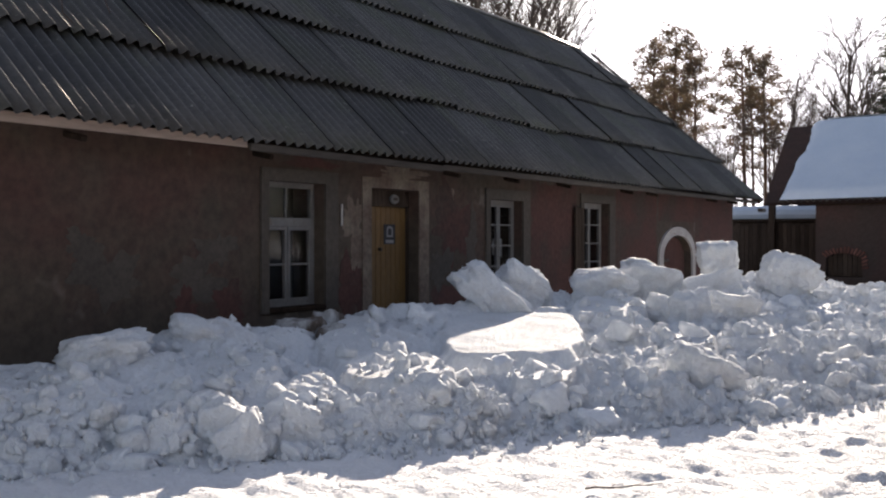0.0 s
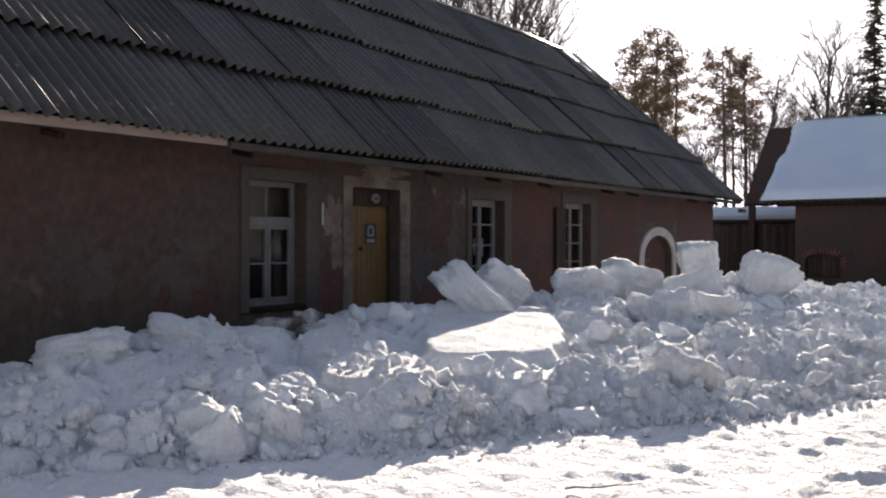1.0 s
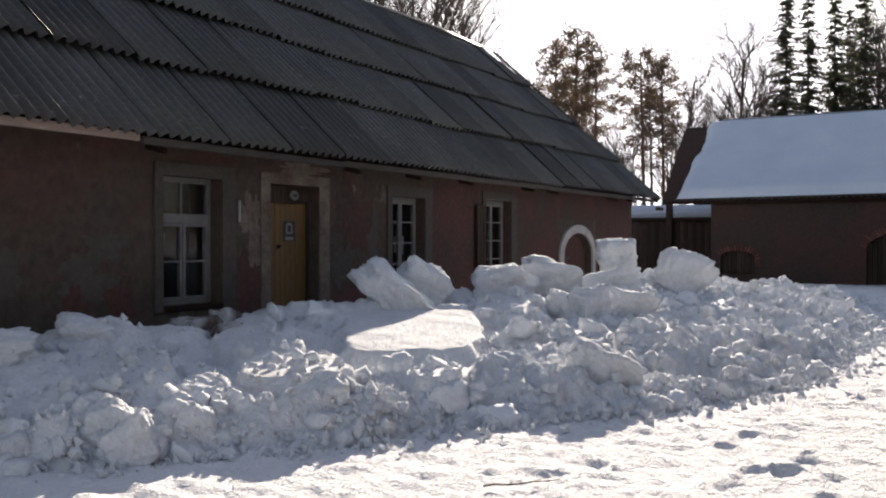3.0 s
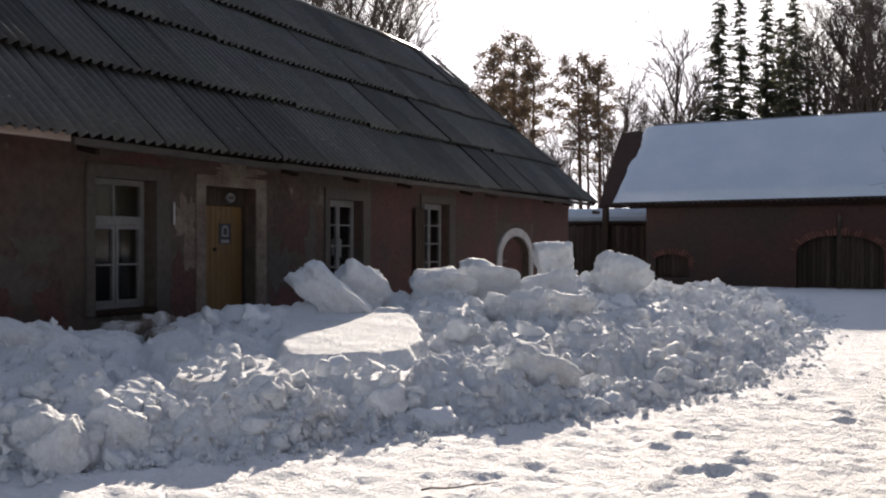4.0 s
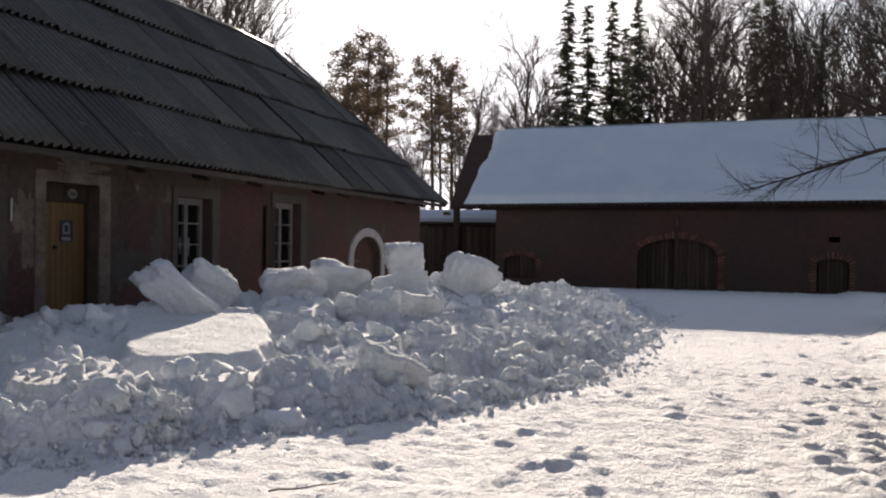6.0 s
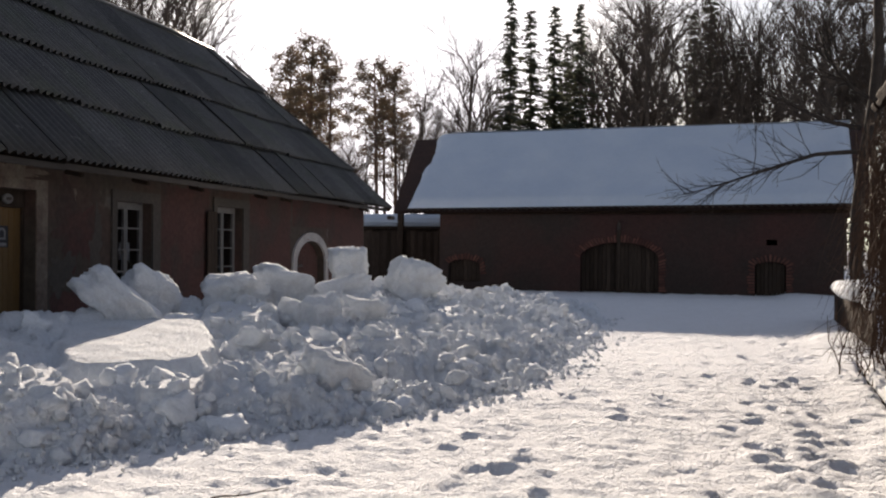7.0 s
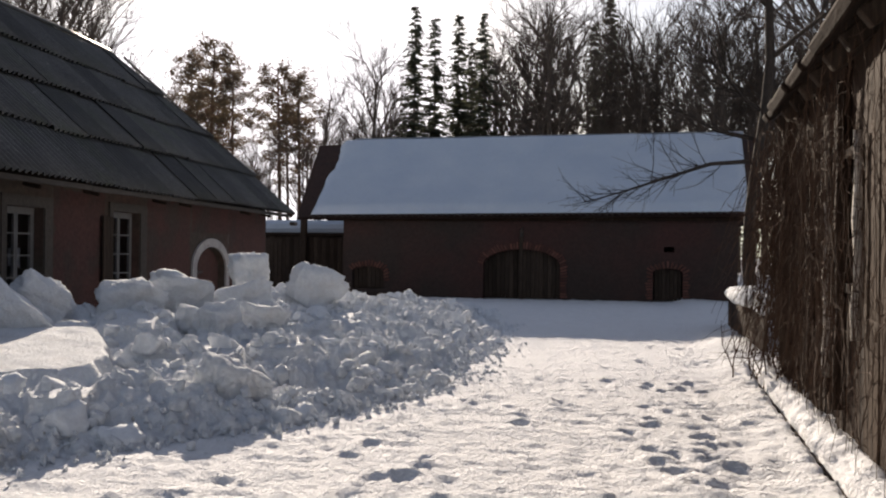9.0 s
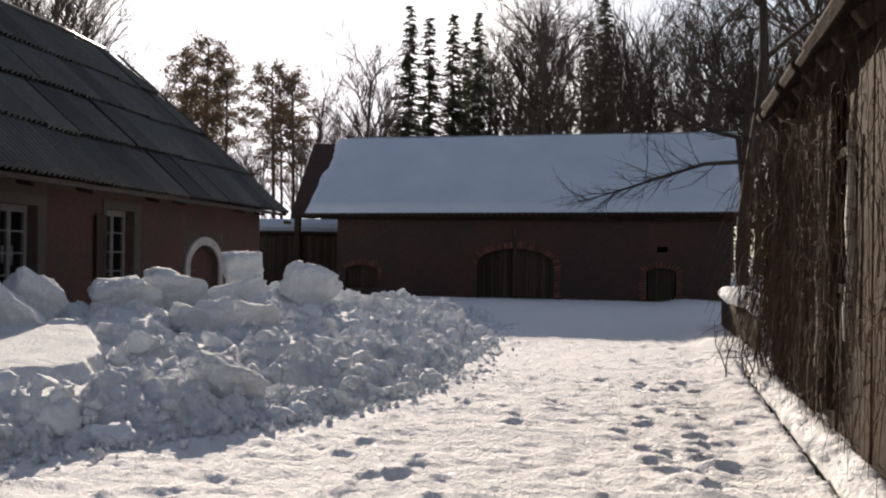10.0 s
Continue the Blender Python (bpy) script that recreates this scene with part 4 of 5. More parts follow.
voussoirs(big[1:], lambda p: p.z > 0.1, 0.26, 7.71, 0.6, bw)
voussoirs(small[1:], lambda p: p.z > 0.6, 0.24, 1.9, 0.5, bw)
voussoirs(hatch[1:] + [hatch[0]], lambda p: p.z > 0.05, 0.24, 12.86, 0.75, bw)


def plank_leaf(name, x0, x1, z0, tops, y, n, parent, label):
    d = new(name)
    d.parent = parent
    d["label"] = label
    for k in range(n):
        a, b = x0 + (x1 - x0) * k / n, x0 + (x1 - x0) * (k + 1) / n
        part("plank", bevel_box((a + 0.006, y, z0), (b - 0.006, y + 0.04, tops((a + b) / 2) - 0.01), 0.006), DARK_WOOD, d)
    return d


def arch_top(c, h, spring, top):
    return lambda x: spring + (top - spring) * math.sqrt(max(0.0, 1 - min(1, abs((x - c) / h)) ** 2))


plank_leaf("barn_door", 6.32, 7.7, 0.02, arch_top(7.71, 1.41, 1.2, 1.81), 0.48, 9, barn, "dark plank leaf of the arched barn door")
plank_leaf("barn_door", 7.72, 9.1, 0.02, arch_top(7.71, 1.41, 1.2, 1.81), 0.48, 9, barn, "dark plank leaf of the arched barn door")
plank_leaf("hatch_door", 12.4, 13.33, 0.02, arch_top(12.865, 0.5, 1.02, 1.18), 0.45, 7, barn, "narrow dark plank door in a brick surround")
plank_leaf("cellar_hatch", 1.3, 2.5, 0.32, arch_top(1.9, 0.63, 0.9, 1.13), 0.45, 7, barn, "small dark arched hatch in brick")
part("door_post", bevel_box((7.64, 0.24, 0.0), (7.78, 0.29, 2.3), 0.01), DARK_WOOD, barn)
part("hanging_lantern", bevel_box((7.66, 0.2, 2.25), (7.78, 0.3, 2.52), 0.02), IRON, barn)
part("lantern_hook", bevel_box((7.7, 0.16, 2.52), (7.74, 0.32, 2.56), 0.008), IRON, barn)
broof = Pile()
ez, rz, ry = 3.0, 6.08, 4.0
for a, b in ((-0.85, 16.0),):
    broof.add([(a, -0.02, ez - 0.06), (b, -0.02, ez + 0.08), (b - 0.1, ry, rz), (a - 0.7, ry, rz), (a, 9.3, ez), (b, 9.3, ez)], [(0, 1, 2, 3), (3, 2, 5, 4)])
    broof.add([(a, -0.02, ez - 0.16), (b, -0.02, ez - 0.02), (b - 0.1, ry, rz - 0.1), (a - 0.7, ry, rz - 0.1), (a, 9.3, ez - 0.1), (b, 9.3, ez - 0.1)], [(3, 2, 1, 0), (4, 5, 2, 3)])
broof_ob = broof.ob("roof", BROWN_ROOF, barn, "brown shingled roof under the snow")
cor = Pile()
for k in range(330):
    x0, x1 = -0.3 + 0.0488 * k, -0.3 + 0.0488 * (k + 1)
    lift = 0.14 * (x0 / 16)
    h0, h1 = 0.04 * math.sin(k * 1.35), 0.04 * math.sin((k + 1) * 1.35)
    cor.add([(x0, -0.13, ez - 0.03 + lift + h0), (x1, -0.13, ez - 0.03 + lift + h1), (x1, 0.25, ez + 0.2 + lift + h1), (x0, 0.25, ez + 0.2 + lift + h0)], [(0, 1, 2, 3)])
    cor.add([(x0, -0.13, ez - 0.05 + lift + h0), (x1, -0.13, ez - 0.05 + lift + h1), (x1, -0.13, ez - 0.03 + lift + h1), (x0, -0.13, ez - 0.03 + lift + h0)], [(0, 1, 2, 3)])
cor.ob("corrugated_edge", RUSTY, broof_ob)
part("wall_plate", bevel_box((0.3, 0.12, 2.82), (15.6, 0.28, 2.95), 0.01, None), GREY_WOOD, barn)
# snow blanket on the barn roof: a thick skin with rounded edges
nu, nv = 150, 60
us, vs = np.linspace(0, 1, nu), np.linspace(0, 1, nv)
U, V = np.meshgrid(us, vs, indexing="ij")
edge = np.minimum(np.minimum(U * 16.0, (1 - U) * 15.8), np.minimum(V * 5.6 * 1.4, 9.0))
thick = 0.26 * np.sqrt(np.clip(edge / 0.3, 0, 1)) * (0.85 + 0.3 * vnoise(U * 16, V * 6, 0.6, 41))
ragged = 0.28 * (vnoise(V * 6, V * 0 + 2, 1.4, 43, 3) - 0.35)
left = -0.28 + ragged * (0.4 + V) - 0.25 * V
right = 15.55 - 0.2 * V
SX = left + (right - left) * U
SY = -0.1 + (ry + 0.15) * V
SZ = ez + 0.04 + (rz - ez) * V + 0.1 * U * (1 - V) + thick - 0.1 * (V > 0.96) * (V - 0.96) / 0.04
X3 = np.stack([SX, SY - 0.45 * thick * 0.5, SZ], -1)
idx = np.arange(nu * nv).reshape(nu, nv)
q = np.stack([idx[:-1, :-1], idx[1:, :-1], idx[1:, 1:], idx[:-1, 1:]], -1).reshape(-1, 4)
me = bpy.data.meshes.new("roof_snow")
me.from_pydata([tuple(p) for p in X3.reshape(-1, 3)], [], [tuple(int(k) for k in f) for f in q])
me.materials.append(SNOW_ROOF_SHADED)
me.polygons.foreach_set("use_smooth", [True] * len(me.polygons))
rs = new("roof_snow", me)
rs.matrix_world = BM
tagged(rs, "thick smooth blanket of snow on the barn roof", "roof snow")
# the far side of the same snow closes the ridge
bs = Pile().add([(0, ry, rz + 0.25), (15.4, ry, rz + 0.25), (15.6, 9.2, ez + 0.2), (-0.2, 9.2, ez + 0.2)], [(0, 1, 2, 3)])
ob = bs.ob("back_roof_snow", SNOW_ROOF_SHADED)
ob.matrix_world = BM
tagged(ob, "snow on the far slope of the barn roof", "roof snow")

# plank fence and snow-roofed shed in the gap beside the barn
fence = group_empty("plank_fence", (40, 11, 0))
tagged(fence, "tall dark plank fence between the house and the barn", "fence")
for k in range(38):
    y = 8.9 + 0.16 * k
    hang(part("board", bevel_box((40.0, y, 0), (40.04, y + 0.15, 2.2 + float(rr.uniform(-0.06, 0.05))), 0.006), DARK_WOOD), fence)
hang(part("post", bevel_box((39.75, 10.42, 0), (39.98, 10.65, 3.2), 0.02), DARK_WOOD), fence)
for z in (0.6, 1.7):
    hang(part("rail", bevel_box((40.045, 8.9, z), (40.1, 15.0, z + 0.1), 0.01), DARK_WOOD), fence)
shed = group_empty("snowy_shed", (46, 12, 0))
tagged(shed, "low shed with a flat snow-covered roof behind the fence", "shed")
hang(Pile().box((44, 9.5, 0), (48, 15, 2.35)).ob("wall", DARK_WOOD), shed)
hang(part("roof", bevel_box((43.6, 9.2, 2.36), (48.4, 15.3, 2.46), 0.02), DARK_WOOD), shed)
hang(part("snow_cover", bevel_box((43.5, 9.15, 2.465), (48.4, 15.3, 3.0), 0.18), SNOW_ROOF_SHADED), shed)

# ---------------------------------------------------------------- old timber house beside the path
TW = group_empty("timber_house", (7.78, -2.155, 0), math.degrees(math.atan(-0.088)))
tagged(TW, "old vine-grown timber house with weathered vertical boards", "house")
TM = TW.matrix_world.copy()
# frame: x along the wall towards the barn, y towards the yard, z up
body = Pile().box((-10, -5, 0), (5.75, -0.09, 3.3))
body.ob("wall_core", GREY_WOOD, TW)
x = -10.0
k = 0
WIN = (0.95, 1.62)
while x < 5.7:
    w = float(rr.uniform(0.13, 0.22))
    z0 = 0.04 + float(rr.uniform(-0.03, 0.05))
    if not (WIN[0] - 0.1 < x + w / 2 < WIN[1] + 0.1):
        m = TAN_WOOD if (x < 0.75 or rr.random() < 0.15) else GREY_WOOD
        part("board", bevel_box((x, -0.085, z0), (x + w - 0.008, -0.04 + float(rr.uniform(-0.012, 0.02)), 3.25), 0.008, Matrix.Rotation(float(rr.normal(0, 0.003)), 4, "Y")), m, TW)
    else:
        part("board", bevel_box((x, -0.085, z0), (x + w - 0.008, -0.045, 1.28), 0.008), GREY_WOOD, TW)
    x += w
    k += 1
for x, z0, z1, r in ((0.72, 0.95, 2.58, 0.045), (2.3, 0.5, 2.1, 0.045), (1.55, 0.3, 3.1, 0.05), (3.4, 0.4, 2.6, 0.05), (5.3, 0.3, 3.0, 0.06)):
    pts = [(x + 0.03 * math.sin(q * 1.3 + x), 0.02 + 0.01 * math.sin(q * 2.0), z0 + (z1 - z0) * q / 7) for q in range(8)]
    Pile().tube(pts, [r * (1 - 0.04 * q) for q in range(8)], 7).ob("pole", BIRCH if x < 3 and x != 1.55 else GREY_WOOD, TW, "peeling pale pole" if x < 3 and x != 1.55 else "", True)
part("corner_post", bevel_box((5.62, -0.12, 0), (5.85, 0.08, 3.3), 0.03), GREY_WOOD, TW)
wf = Pile()
wf.box((WIN[0], -0.07, 1.3), (WIN[0] + 0.07, 0.0, 2.5)).box((WIN[1] - 0.07, -0.07, 1.3), (WIN[1], 0.0, 2.5)).box((WIN[0] + 0.07, -0.07, 2.43), (WIN[1] - 0.07, 0.0, 2.5)).box((WIN[0] + 0.07, -0.07, 1.3), (WIN[1] - 0.07, 0.0, 1.38))
tw = new("window")
tw.parent = TW
wf.ob("window_frame", GREY_WOOD, tw)
Pile().box((WIN[0] + 0.07, -0.045, 1.38), (WIN[1] - 0.07, -0.04, 2.43)).ob("pane", GLASS, tw)
# eave with its rafters and rough boards
sl = math.radians(38)
er = Pile()
for x in np.arange(-9.6, 5.9, 0.85):
    m = Matrix.Translation((float(x), 0.22, 3.18)) @ Matrix.Rotation(-sl, 4, "X")
    part("rafter", bevel_box((-0.06, -6.0, -0.09), (0.06, -0.08, 0.07), 0.015, m), DARK_WOOD, TW)
for k in range(5):
    m = Matrix.Translation((0, 0.26 - 0.19 * k * math.cos(sl), 3.27 + 0.19 * k * math.sin(sl) + 0.006 * k)) @ Matrix.Rotation(-sl, 4, "X")
    x = -10.2
    while x < 5.9:
        w = float(rr.uniform(0.5, 1.3))
        j = Matrix.Translation((x, float(rr.normal(0, 0.02)), abs(float(rr.normal(0, 0.008))))) @ Matrix.Rotation(float(rr.normal(0, 0.012)), 4, "Z") @ Matrix.Translation((-x, 0, 0))
        part("roof_board", bevel_box((x, -0.2, 0.0), (min(x + w, 5.95) - 0.006, 0.0, 0.1 + float(rr.uniform(-0.02, 0.03))), 0.02, m @ j), EAVE_WOOD, TW)
        x += w
m = Matrix.Translation((0, 0.26 - 0.9 * math.cos(sl), 3.3 + 0.9 * math.sin(sl))) @ Matrix.Rotation(-sl, 4, "X")
part("roof_slope", bevel_box((-10.2, -4.6, 0.0), (5.95, 0.0, 0.06), 0.01, m), EAVE_WOOD, TW)

# dry creeper over the boards
vn = Pile()
for k in range(1300):
    x = float(1.4 + 4.4 * rr.random() ** 0.8) if rr.random() < 0.8 else float(rr.uniform(-1.5, 2.0))
    z = float(rr.uniform(0.2, 3.1))
    dx, dz = float(rr.normal(0, 0.16)), float(rr.normal(-0.05, 0.3))
    y = float(rr.uniform(0.02, 0.1))
    pts = []
    p = Vector((x, y, z))
    for s in range(int(rr.integers(4, 8))):
        pts.append(p.copy())
        p += Vector((dx, float(rr.normal(0.012, 0.05)), dz)) * 0.6
        dx += float(rr.normal(0, 0.07))
        dz += float(rr.normal(-0.02, 0.09))
        p.y = max(p.y, 0.015)
    r = float(rr.uniform(0.002, 0.005))
    vn.tube(pts, [r * (1 - 0.1 * i) for i in range(len(pts))], 3, False)
for k in range(750):
    x = float(6.2 - 2.2 * abs(rr.normal(0, 0.5)))
    y = float(abs(rr.normal(0, 0.2)))
    z = float(rr.uniform(0.9, 3.25))
    p, d = Vector((x, y, z)), Vector((float(rr.normal(0.02, 0.07)), float(rr.normal(0.01, 0.04)), float(rr.normal(-0.14, 0.1))))
    pts = []
    for q in range(6):
        pts.append(p.copy())
        d += Vector((float(rr.normal(0, 0.04)), float(rr.normal(0, 0.025)), float(rr.normal(-0.02, 0.04))))
        p = p + d
        p.y = max(p.y, 0.02)
        p.z = max(p.z, 0.35)
    vn.tube(pts, [0.0045, 0.004, 0.004, 0.0035, 0.003, 0.002], 3, False)
for k in range(7):
    x = float(rr.uniform(2, 5.7))
    pts = [(x + 0.25 * math.sin(i * 0.9 + k), 0.05 + 0.03 * math.sin(i * 2.1), 0.05 + 3.0 * i / 9) for i in range(10)]
    vn.tube(pts, [0.022 - 0.0015 * i for i in range(10)], 5)
vo = vn.ob("dry_creeper", VINE)
vo.matrix_world = TM
tagged(vo, "leafless dry creeper clinging to the timber wall", "creeper", kind="stuff")
# shrub stems at the foot of the wall
shb = Pile()
for k in range(18):
    x, y = 6.2 + float(rr.normal(0, 0.5)), 0.12 + float(abs(rr.normal(0, 0.25)))
    lean = Vector((float(rr.normal(-0.1, 0.22)), float(rr.normal(0.08, 0.14)), 1.0))
    ln = float(rr.uniform(0.4, 1.1))
    pts = [Vector((x, y, -0.02)) + lean * ln * (i / 5) + Vector((0.03 * math.sin(i * 2 + k), 0.03 * math.cos(i * 1.7 + k), 0)) for i in range(6)]
    shb.tube(pts, [0.012 * (1 - 0.15 * i) for i in range(6)], 3, False)
    for j in (2, 3, 4):
        e = pts[j] + Vector((float(rr.normal(0, 0.15)), float(rr.normal(0, 0.15)), float(rr.uniform(0.08, 0.3))))
        shb.tube([pts[j], e], [0.005, 0.002], 3, False)
so = shb.ob("bare_shrub", VINE)
so.matrix_world = TM
tagged(so, "leafless shrub with thin brown stems by the timber wall", "shrub")

# snowed-over edging beam along the wall's foot
ex0, ey0, ex1, ey1 = -1.0, -1.16, 15.2, -2.43
nb = 320
prof = [(0.05, -0.1), (0.05, 0.02), (0.08, 0.1), (0.16, 0.15), (0.25, 0.15), (0.33, 0.09), (0.38, -0.02), (0.42, -0.12)]
ed = Pile()
vsb = []
for i in range(nb):
    t = i / (nb - 1)
    for j, (o, z) in enumerate(prof):
        wob = 0.09 * noise.noise(Vector((t * 26, j * 0.6, 3))) + 0.08 * noise.noise(Vector((t * 90, j * 1.3, 8)))
        vsb.append((ex0 + (ex1 - ex0) * t, ey0 + (ey1 - ey0) * t - o + wob * 0.5, 0.02 + z + wob * 0.7))
w = len(prof)
ed.add(vsb, [(i * w + j, i * w + j + 1, (i + 1) * w + j + 1, (i + 1) * w + j) for i in range(nb - 1) for j in range(w - 1)])
tagged(ed.ob("snowed_edging", SNOW_GROUND, smooth=True), "rounded ridge of snow on the edging beside the wall", "snow ridge", kind="stuff")
# dark strip laid where only the gap's shade draws a dark line
gr = part("edging_board", bevel_box((0, -0.04, -0.2), (16.2, -0.01, 0.0), 0.006, Matrix.Translation((ex0, ey0, 0.0)) @ Matrix.Rotation(math.atan2(ey1 - ey0, ex1 - ex0), 4, "Z")), DARK_WOOD)
tagged(gr, "dark wooden strip standing for the shaded gap beside the snow ridge", "edging")

# low fence with a cap of snow beyond the timber house
lf = group_empty("low_fence", (18.5, -3.1, 0))
tagged(lf, "low dark picket fence capped with snow", "fence")
fa, fb = Vector((16.7, -2.95, 0)), Vector((23.5, -3.35, 0))
fd = (fb - fa).normalized()
fz = math.atan2(fd.y, fd.x)
for k in range(48):
    p = fa + fd * (0.142 * k)
    hang(part("picket", bevel_box((0, -0.015, 0), (0.11, 0.015, 0.78 + float(rr.uniform(-0.05, 0.05))), 0.006, Matrix.Translation(p) @ Matrix.Rotation(fz, 4, "Z")), DARK_WOOD), lf)
for z in (0.25, 0.62):
    hang(part("rail", bevel_box((0, -0.06, z), (6.8, -0.016, z + 0.08), 0.008, Matrix.Translation(fa) @ Matrix.Rotation(fz, 4, "Z")), DARK_WOOD), lf)
for k, (d, s) in enumerate(((0.5, (1.3, 0.5, 0.34)), (2.4, (2.2, 0.6, 0.3)), (4.8, (2.0, 0.55, 0.28)))):
    ob = part("lying_snow", clod(300 + k, s, 0.6, 6, 0.12), SNOW, None, smooth=True)
    ob.matrix_world = Matrix.Translation(fa + fd * d + Vector((0, -0.1, 0.86))) @ Matrix.Rotation(fz, 4, "Z")
    tagged(ob, "rounded cap of snow lying on the low fence", "snow cap", "snow caps on the low fence")


# ---------------------------------------------------------------- trees
def grow(limbs, twigs, base, way, length, radius, level, r, spread=0.55, droop=0.0, kids=(4, 7), thin=0.04):
    """A tapering, crooked limb that forks; thick ones into limbs, thin ones into twigs."""
    n = (7, 5, 3, 2)[level]
    pts, p, d = [base.copy()], base.copy(), way.normalized()
    for i in range(n):
        d = (d + Vector(r.normal(0, 0.035 if level == 0 else 0.15, 3)) + Vector((0, 0, 0.03 - droop * level))).normalized()
        p = p + d * (length / n)
        pts.append(p.copy())
    rad = [max(radius * (1 - (0.62 if level == 0 else 0.75) * i / n), thin * (1 - 0.15 * level)) for i in range(n + 1)]
    (limbs if level < 2 else twigs).tube(pts, rad, (7, 5, 3, 3)[min(level, 3)], level == 0)
    if level >= 3:
        return
    extra = (5, 2, 1)[level]
    for k in range(int(r.integers(*kids)) + extra):
        t = r.uniform(0.38 if level == 0 else 0.2, 0.98)
        i = min(int(t * n), n - 1)
        b = pts[i].lerp(pts[i + 1], t * n - i)
        dd = (pts[i + 1] - pts[i]).normalized()
        side = Vector(r.normal(0, 1, 3))
        side = (side - dd * side.dot(dd)).normalized()
        grow(limbs, twigs, b, dd * (1 - spread) + side * spread + Vector((0, 0, 0.16)), length * r.uniform(0.3, 0.55) * (1.2 - 0.45 * t), rad[i] * 0.66, level + 1, r, spread, droop, kids, thin)


def bare_tree(seed, h, rad, spread, kids=(4, 7), material=None, stems=1, thin=0.042):
    r = np.random.default_rng(seed)
    limbs, twigs = Pile(), Pile()
    for s in range(stems):
        grow(limbs, twigs, Vector((0.3 * s, 0.1 * s, -0.2)), Vector((r.normal(0, 0.05 + 0.08 * (stems > 1)), r.normal(0, 0.05), 1)), h * r.uniform(0.85, 1.0), rad, 0, r, spread, 0.0, kids, thin)
    e = new("bare_tree")
    top = max(p[2] for p in twigs.v)
    limbs.ob("trunk", material or BARK, e, "", True)
    twigs.ob("crown", BARK, e)
    return e, top


def pine_tree(seed, h, rad):
    r = np.random.default_rng(seed)
    e = new("pine_tree")
    tr, lim, nd = Pile(), Pile(), Pile()
    lean = r.normal(0, 0.02, 2)
    pts = [Vector((lean[0] * h * (i / 8) ** 1.5, lean[1] * h * (i / 8), h * i / 8 - 0.2)) for i in range(9)]
    tr.tube(pts, [rad * (1 - 0.09 * i) for i in range(9)], 7)
    for k in range(46):
        t = 0.48 + 0.52 * (k / 45) ** 0.85
        b = pts[min(int(t * 8), 7)].lerp(pts[min(int(t * 8) + 1, 8)], t * 8 - min(int(t * 8), 7))
        a = k * 2.4 + r.uniform(-0.5, 0.5)
        ln = h * 0.135 * (1.2 - 4.0 * max(t - 0.8, 0) - 1.6 * max(0.72 - t, 0)) * r.uniform(0.6, 1.15)
        if t < 0.62 and r.random() < 0.5:
            ln *= 0.6
        tip = b + Vector((math.cos(a) * ln, math.sin(a) * ln, ln * r.uniform(-0.1, 0.45)))
        mid = b.lerp(tip, 0.55) + Vector((0, 0, 0.12 * ln))
        lim.tube([b, mid, tip], [0.06, 0.04, 0.02], 4, False)
        if t < 0.6 and r.random() < 0.6:
            continue
        for c in range(6):
            q = mid.lerp(tip, r.uniform(-0.1, 1.15)) + Vector((r.normal(0, 0.3), r.normal(0, 0.3), r.normal(0.15, 0.26)))
            for i in range(26):
                o = q + Vector((r.normal(0, 0.26), r.normal(0, 0.26), r.normal(0, 0.19)))
                d1, d2 = Vector(r.normal(0, 0.085, 3)), Vector(r.normal(0, 0.055, 3))
                nd.add([o - d1, o + d1, o + d2 + Vector((0, 0, 0.09))], [(0, 1, 2)])
    tr.ob("trunk", PINE_BARK, e, "", True)
    lim.ob("limb_work", PINE_BARK, e)
    nd.ob("crown", PINE_NEEDLE, e)
    return e


def spruce_tree(seed, h, wide):
    r = np.random.default_rng(seed)
    e = new("spruce_tree")
    tr, nd = Pile(), Pile()
    tr.tube([(0, 0, -0.2), (0, 0, h * 0.5), (0.05, 0, h)], [0.24, 0.13, 0.02], 6)
    z = h * 0.1
    while z < h * 0.985:
        f = 1 - z / h
        R = (wide * f ** 0.8 + 0.2) * r.uniform(0.75, 1.15)
        for k in range(int(4 + 5 * f)):
            a = r.uniform(0, 6.28)
            ln = R * r.uniform(0.45, 1.15)
            ca, sa = math.cos(a), math.sin(a)
            dz = r.normal(0, 0.12)
            for i in range(int(8 + ln * 11)):
                t = r.uniform(0.05, 1.0) ** 0.8
                c = Vector((ca * ln * t, sa * ln * t, z + dz - 0.34 * ln * t + 0.2 * ln * t * t))
                w = r.normal(0, 0.13 + 0.09 * ln * (1 - t))
                side = Vector((-sa, ca, 0)) * w
                nd.add([c - side * 0.4, c + side * 1.2, c + side + Vector((ca * 0.2, sa * 0.2, -r.uniform(0.04, 0.3)))], [(0, 1, 2)])
        z += r.uniform(0.15, 0.32)
    tr.ob("trunk", BARK, e, "", True)
    nd.ob("crown", SPRUCE_NEEDLE, e)
    return e


def at_az(az, d):
    return d * math.sin(radians(az)), d * math.cos(radians(az))


def plant(kinds, spots, label, cat, grp):
    """spots: azimuth, distance, height, kind. The first use of a kind is the original itself."""
    used = set()
    for az, d, h, k in spots:
        x, y = at_az(az, d)
        src, h0 = kinds[k % len(kinds)]
        m = pose(x, y, 0, 0, 0, float(rr.uniform(0, 360))) @ Matrix.Diagonal((h / h0, h / h0, h / h0, 1))
        if k % len(kinds) in used:
            o = copy_thing(src, m)
            o.scale = (h / h0, h / h0, h / h0)
        else:
            used.add(k % len(kinds))
            o = src
            o.matrix_world = m
        tagged(o, label, cat, grp)


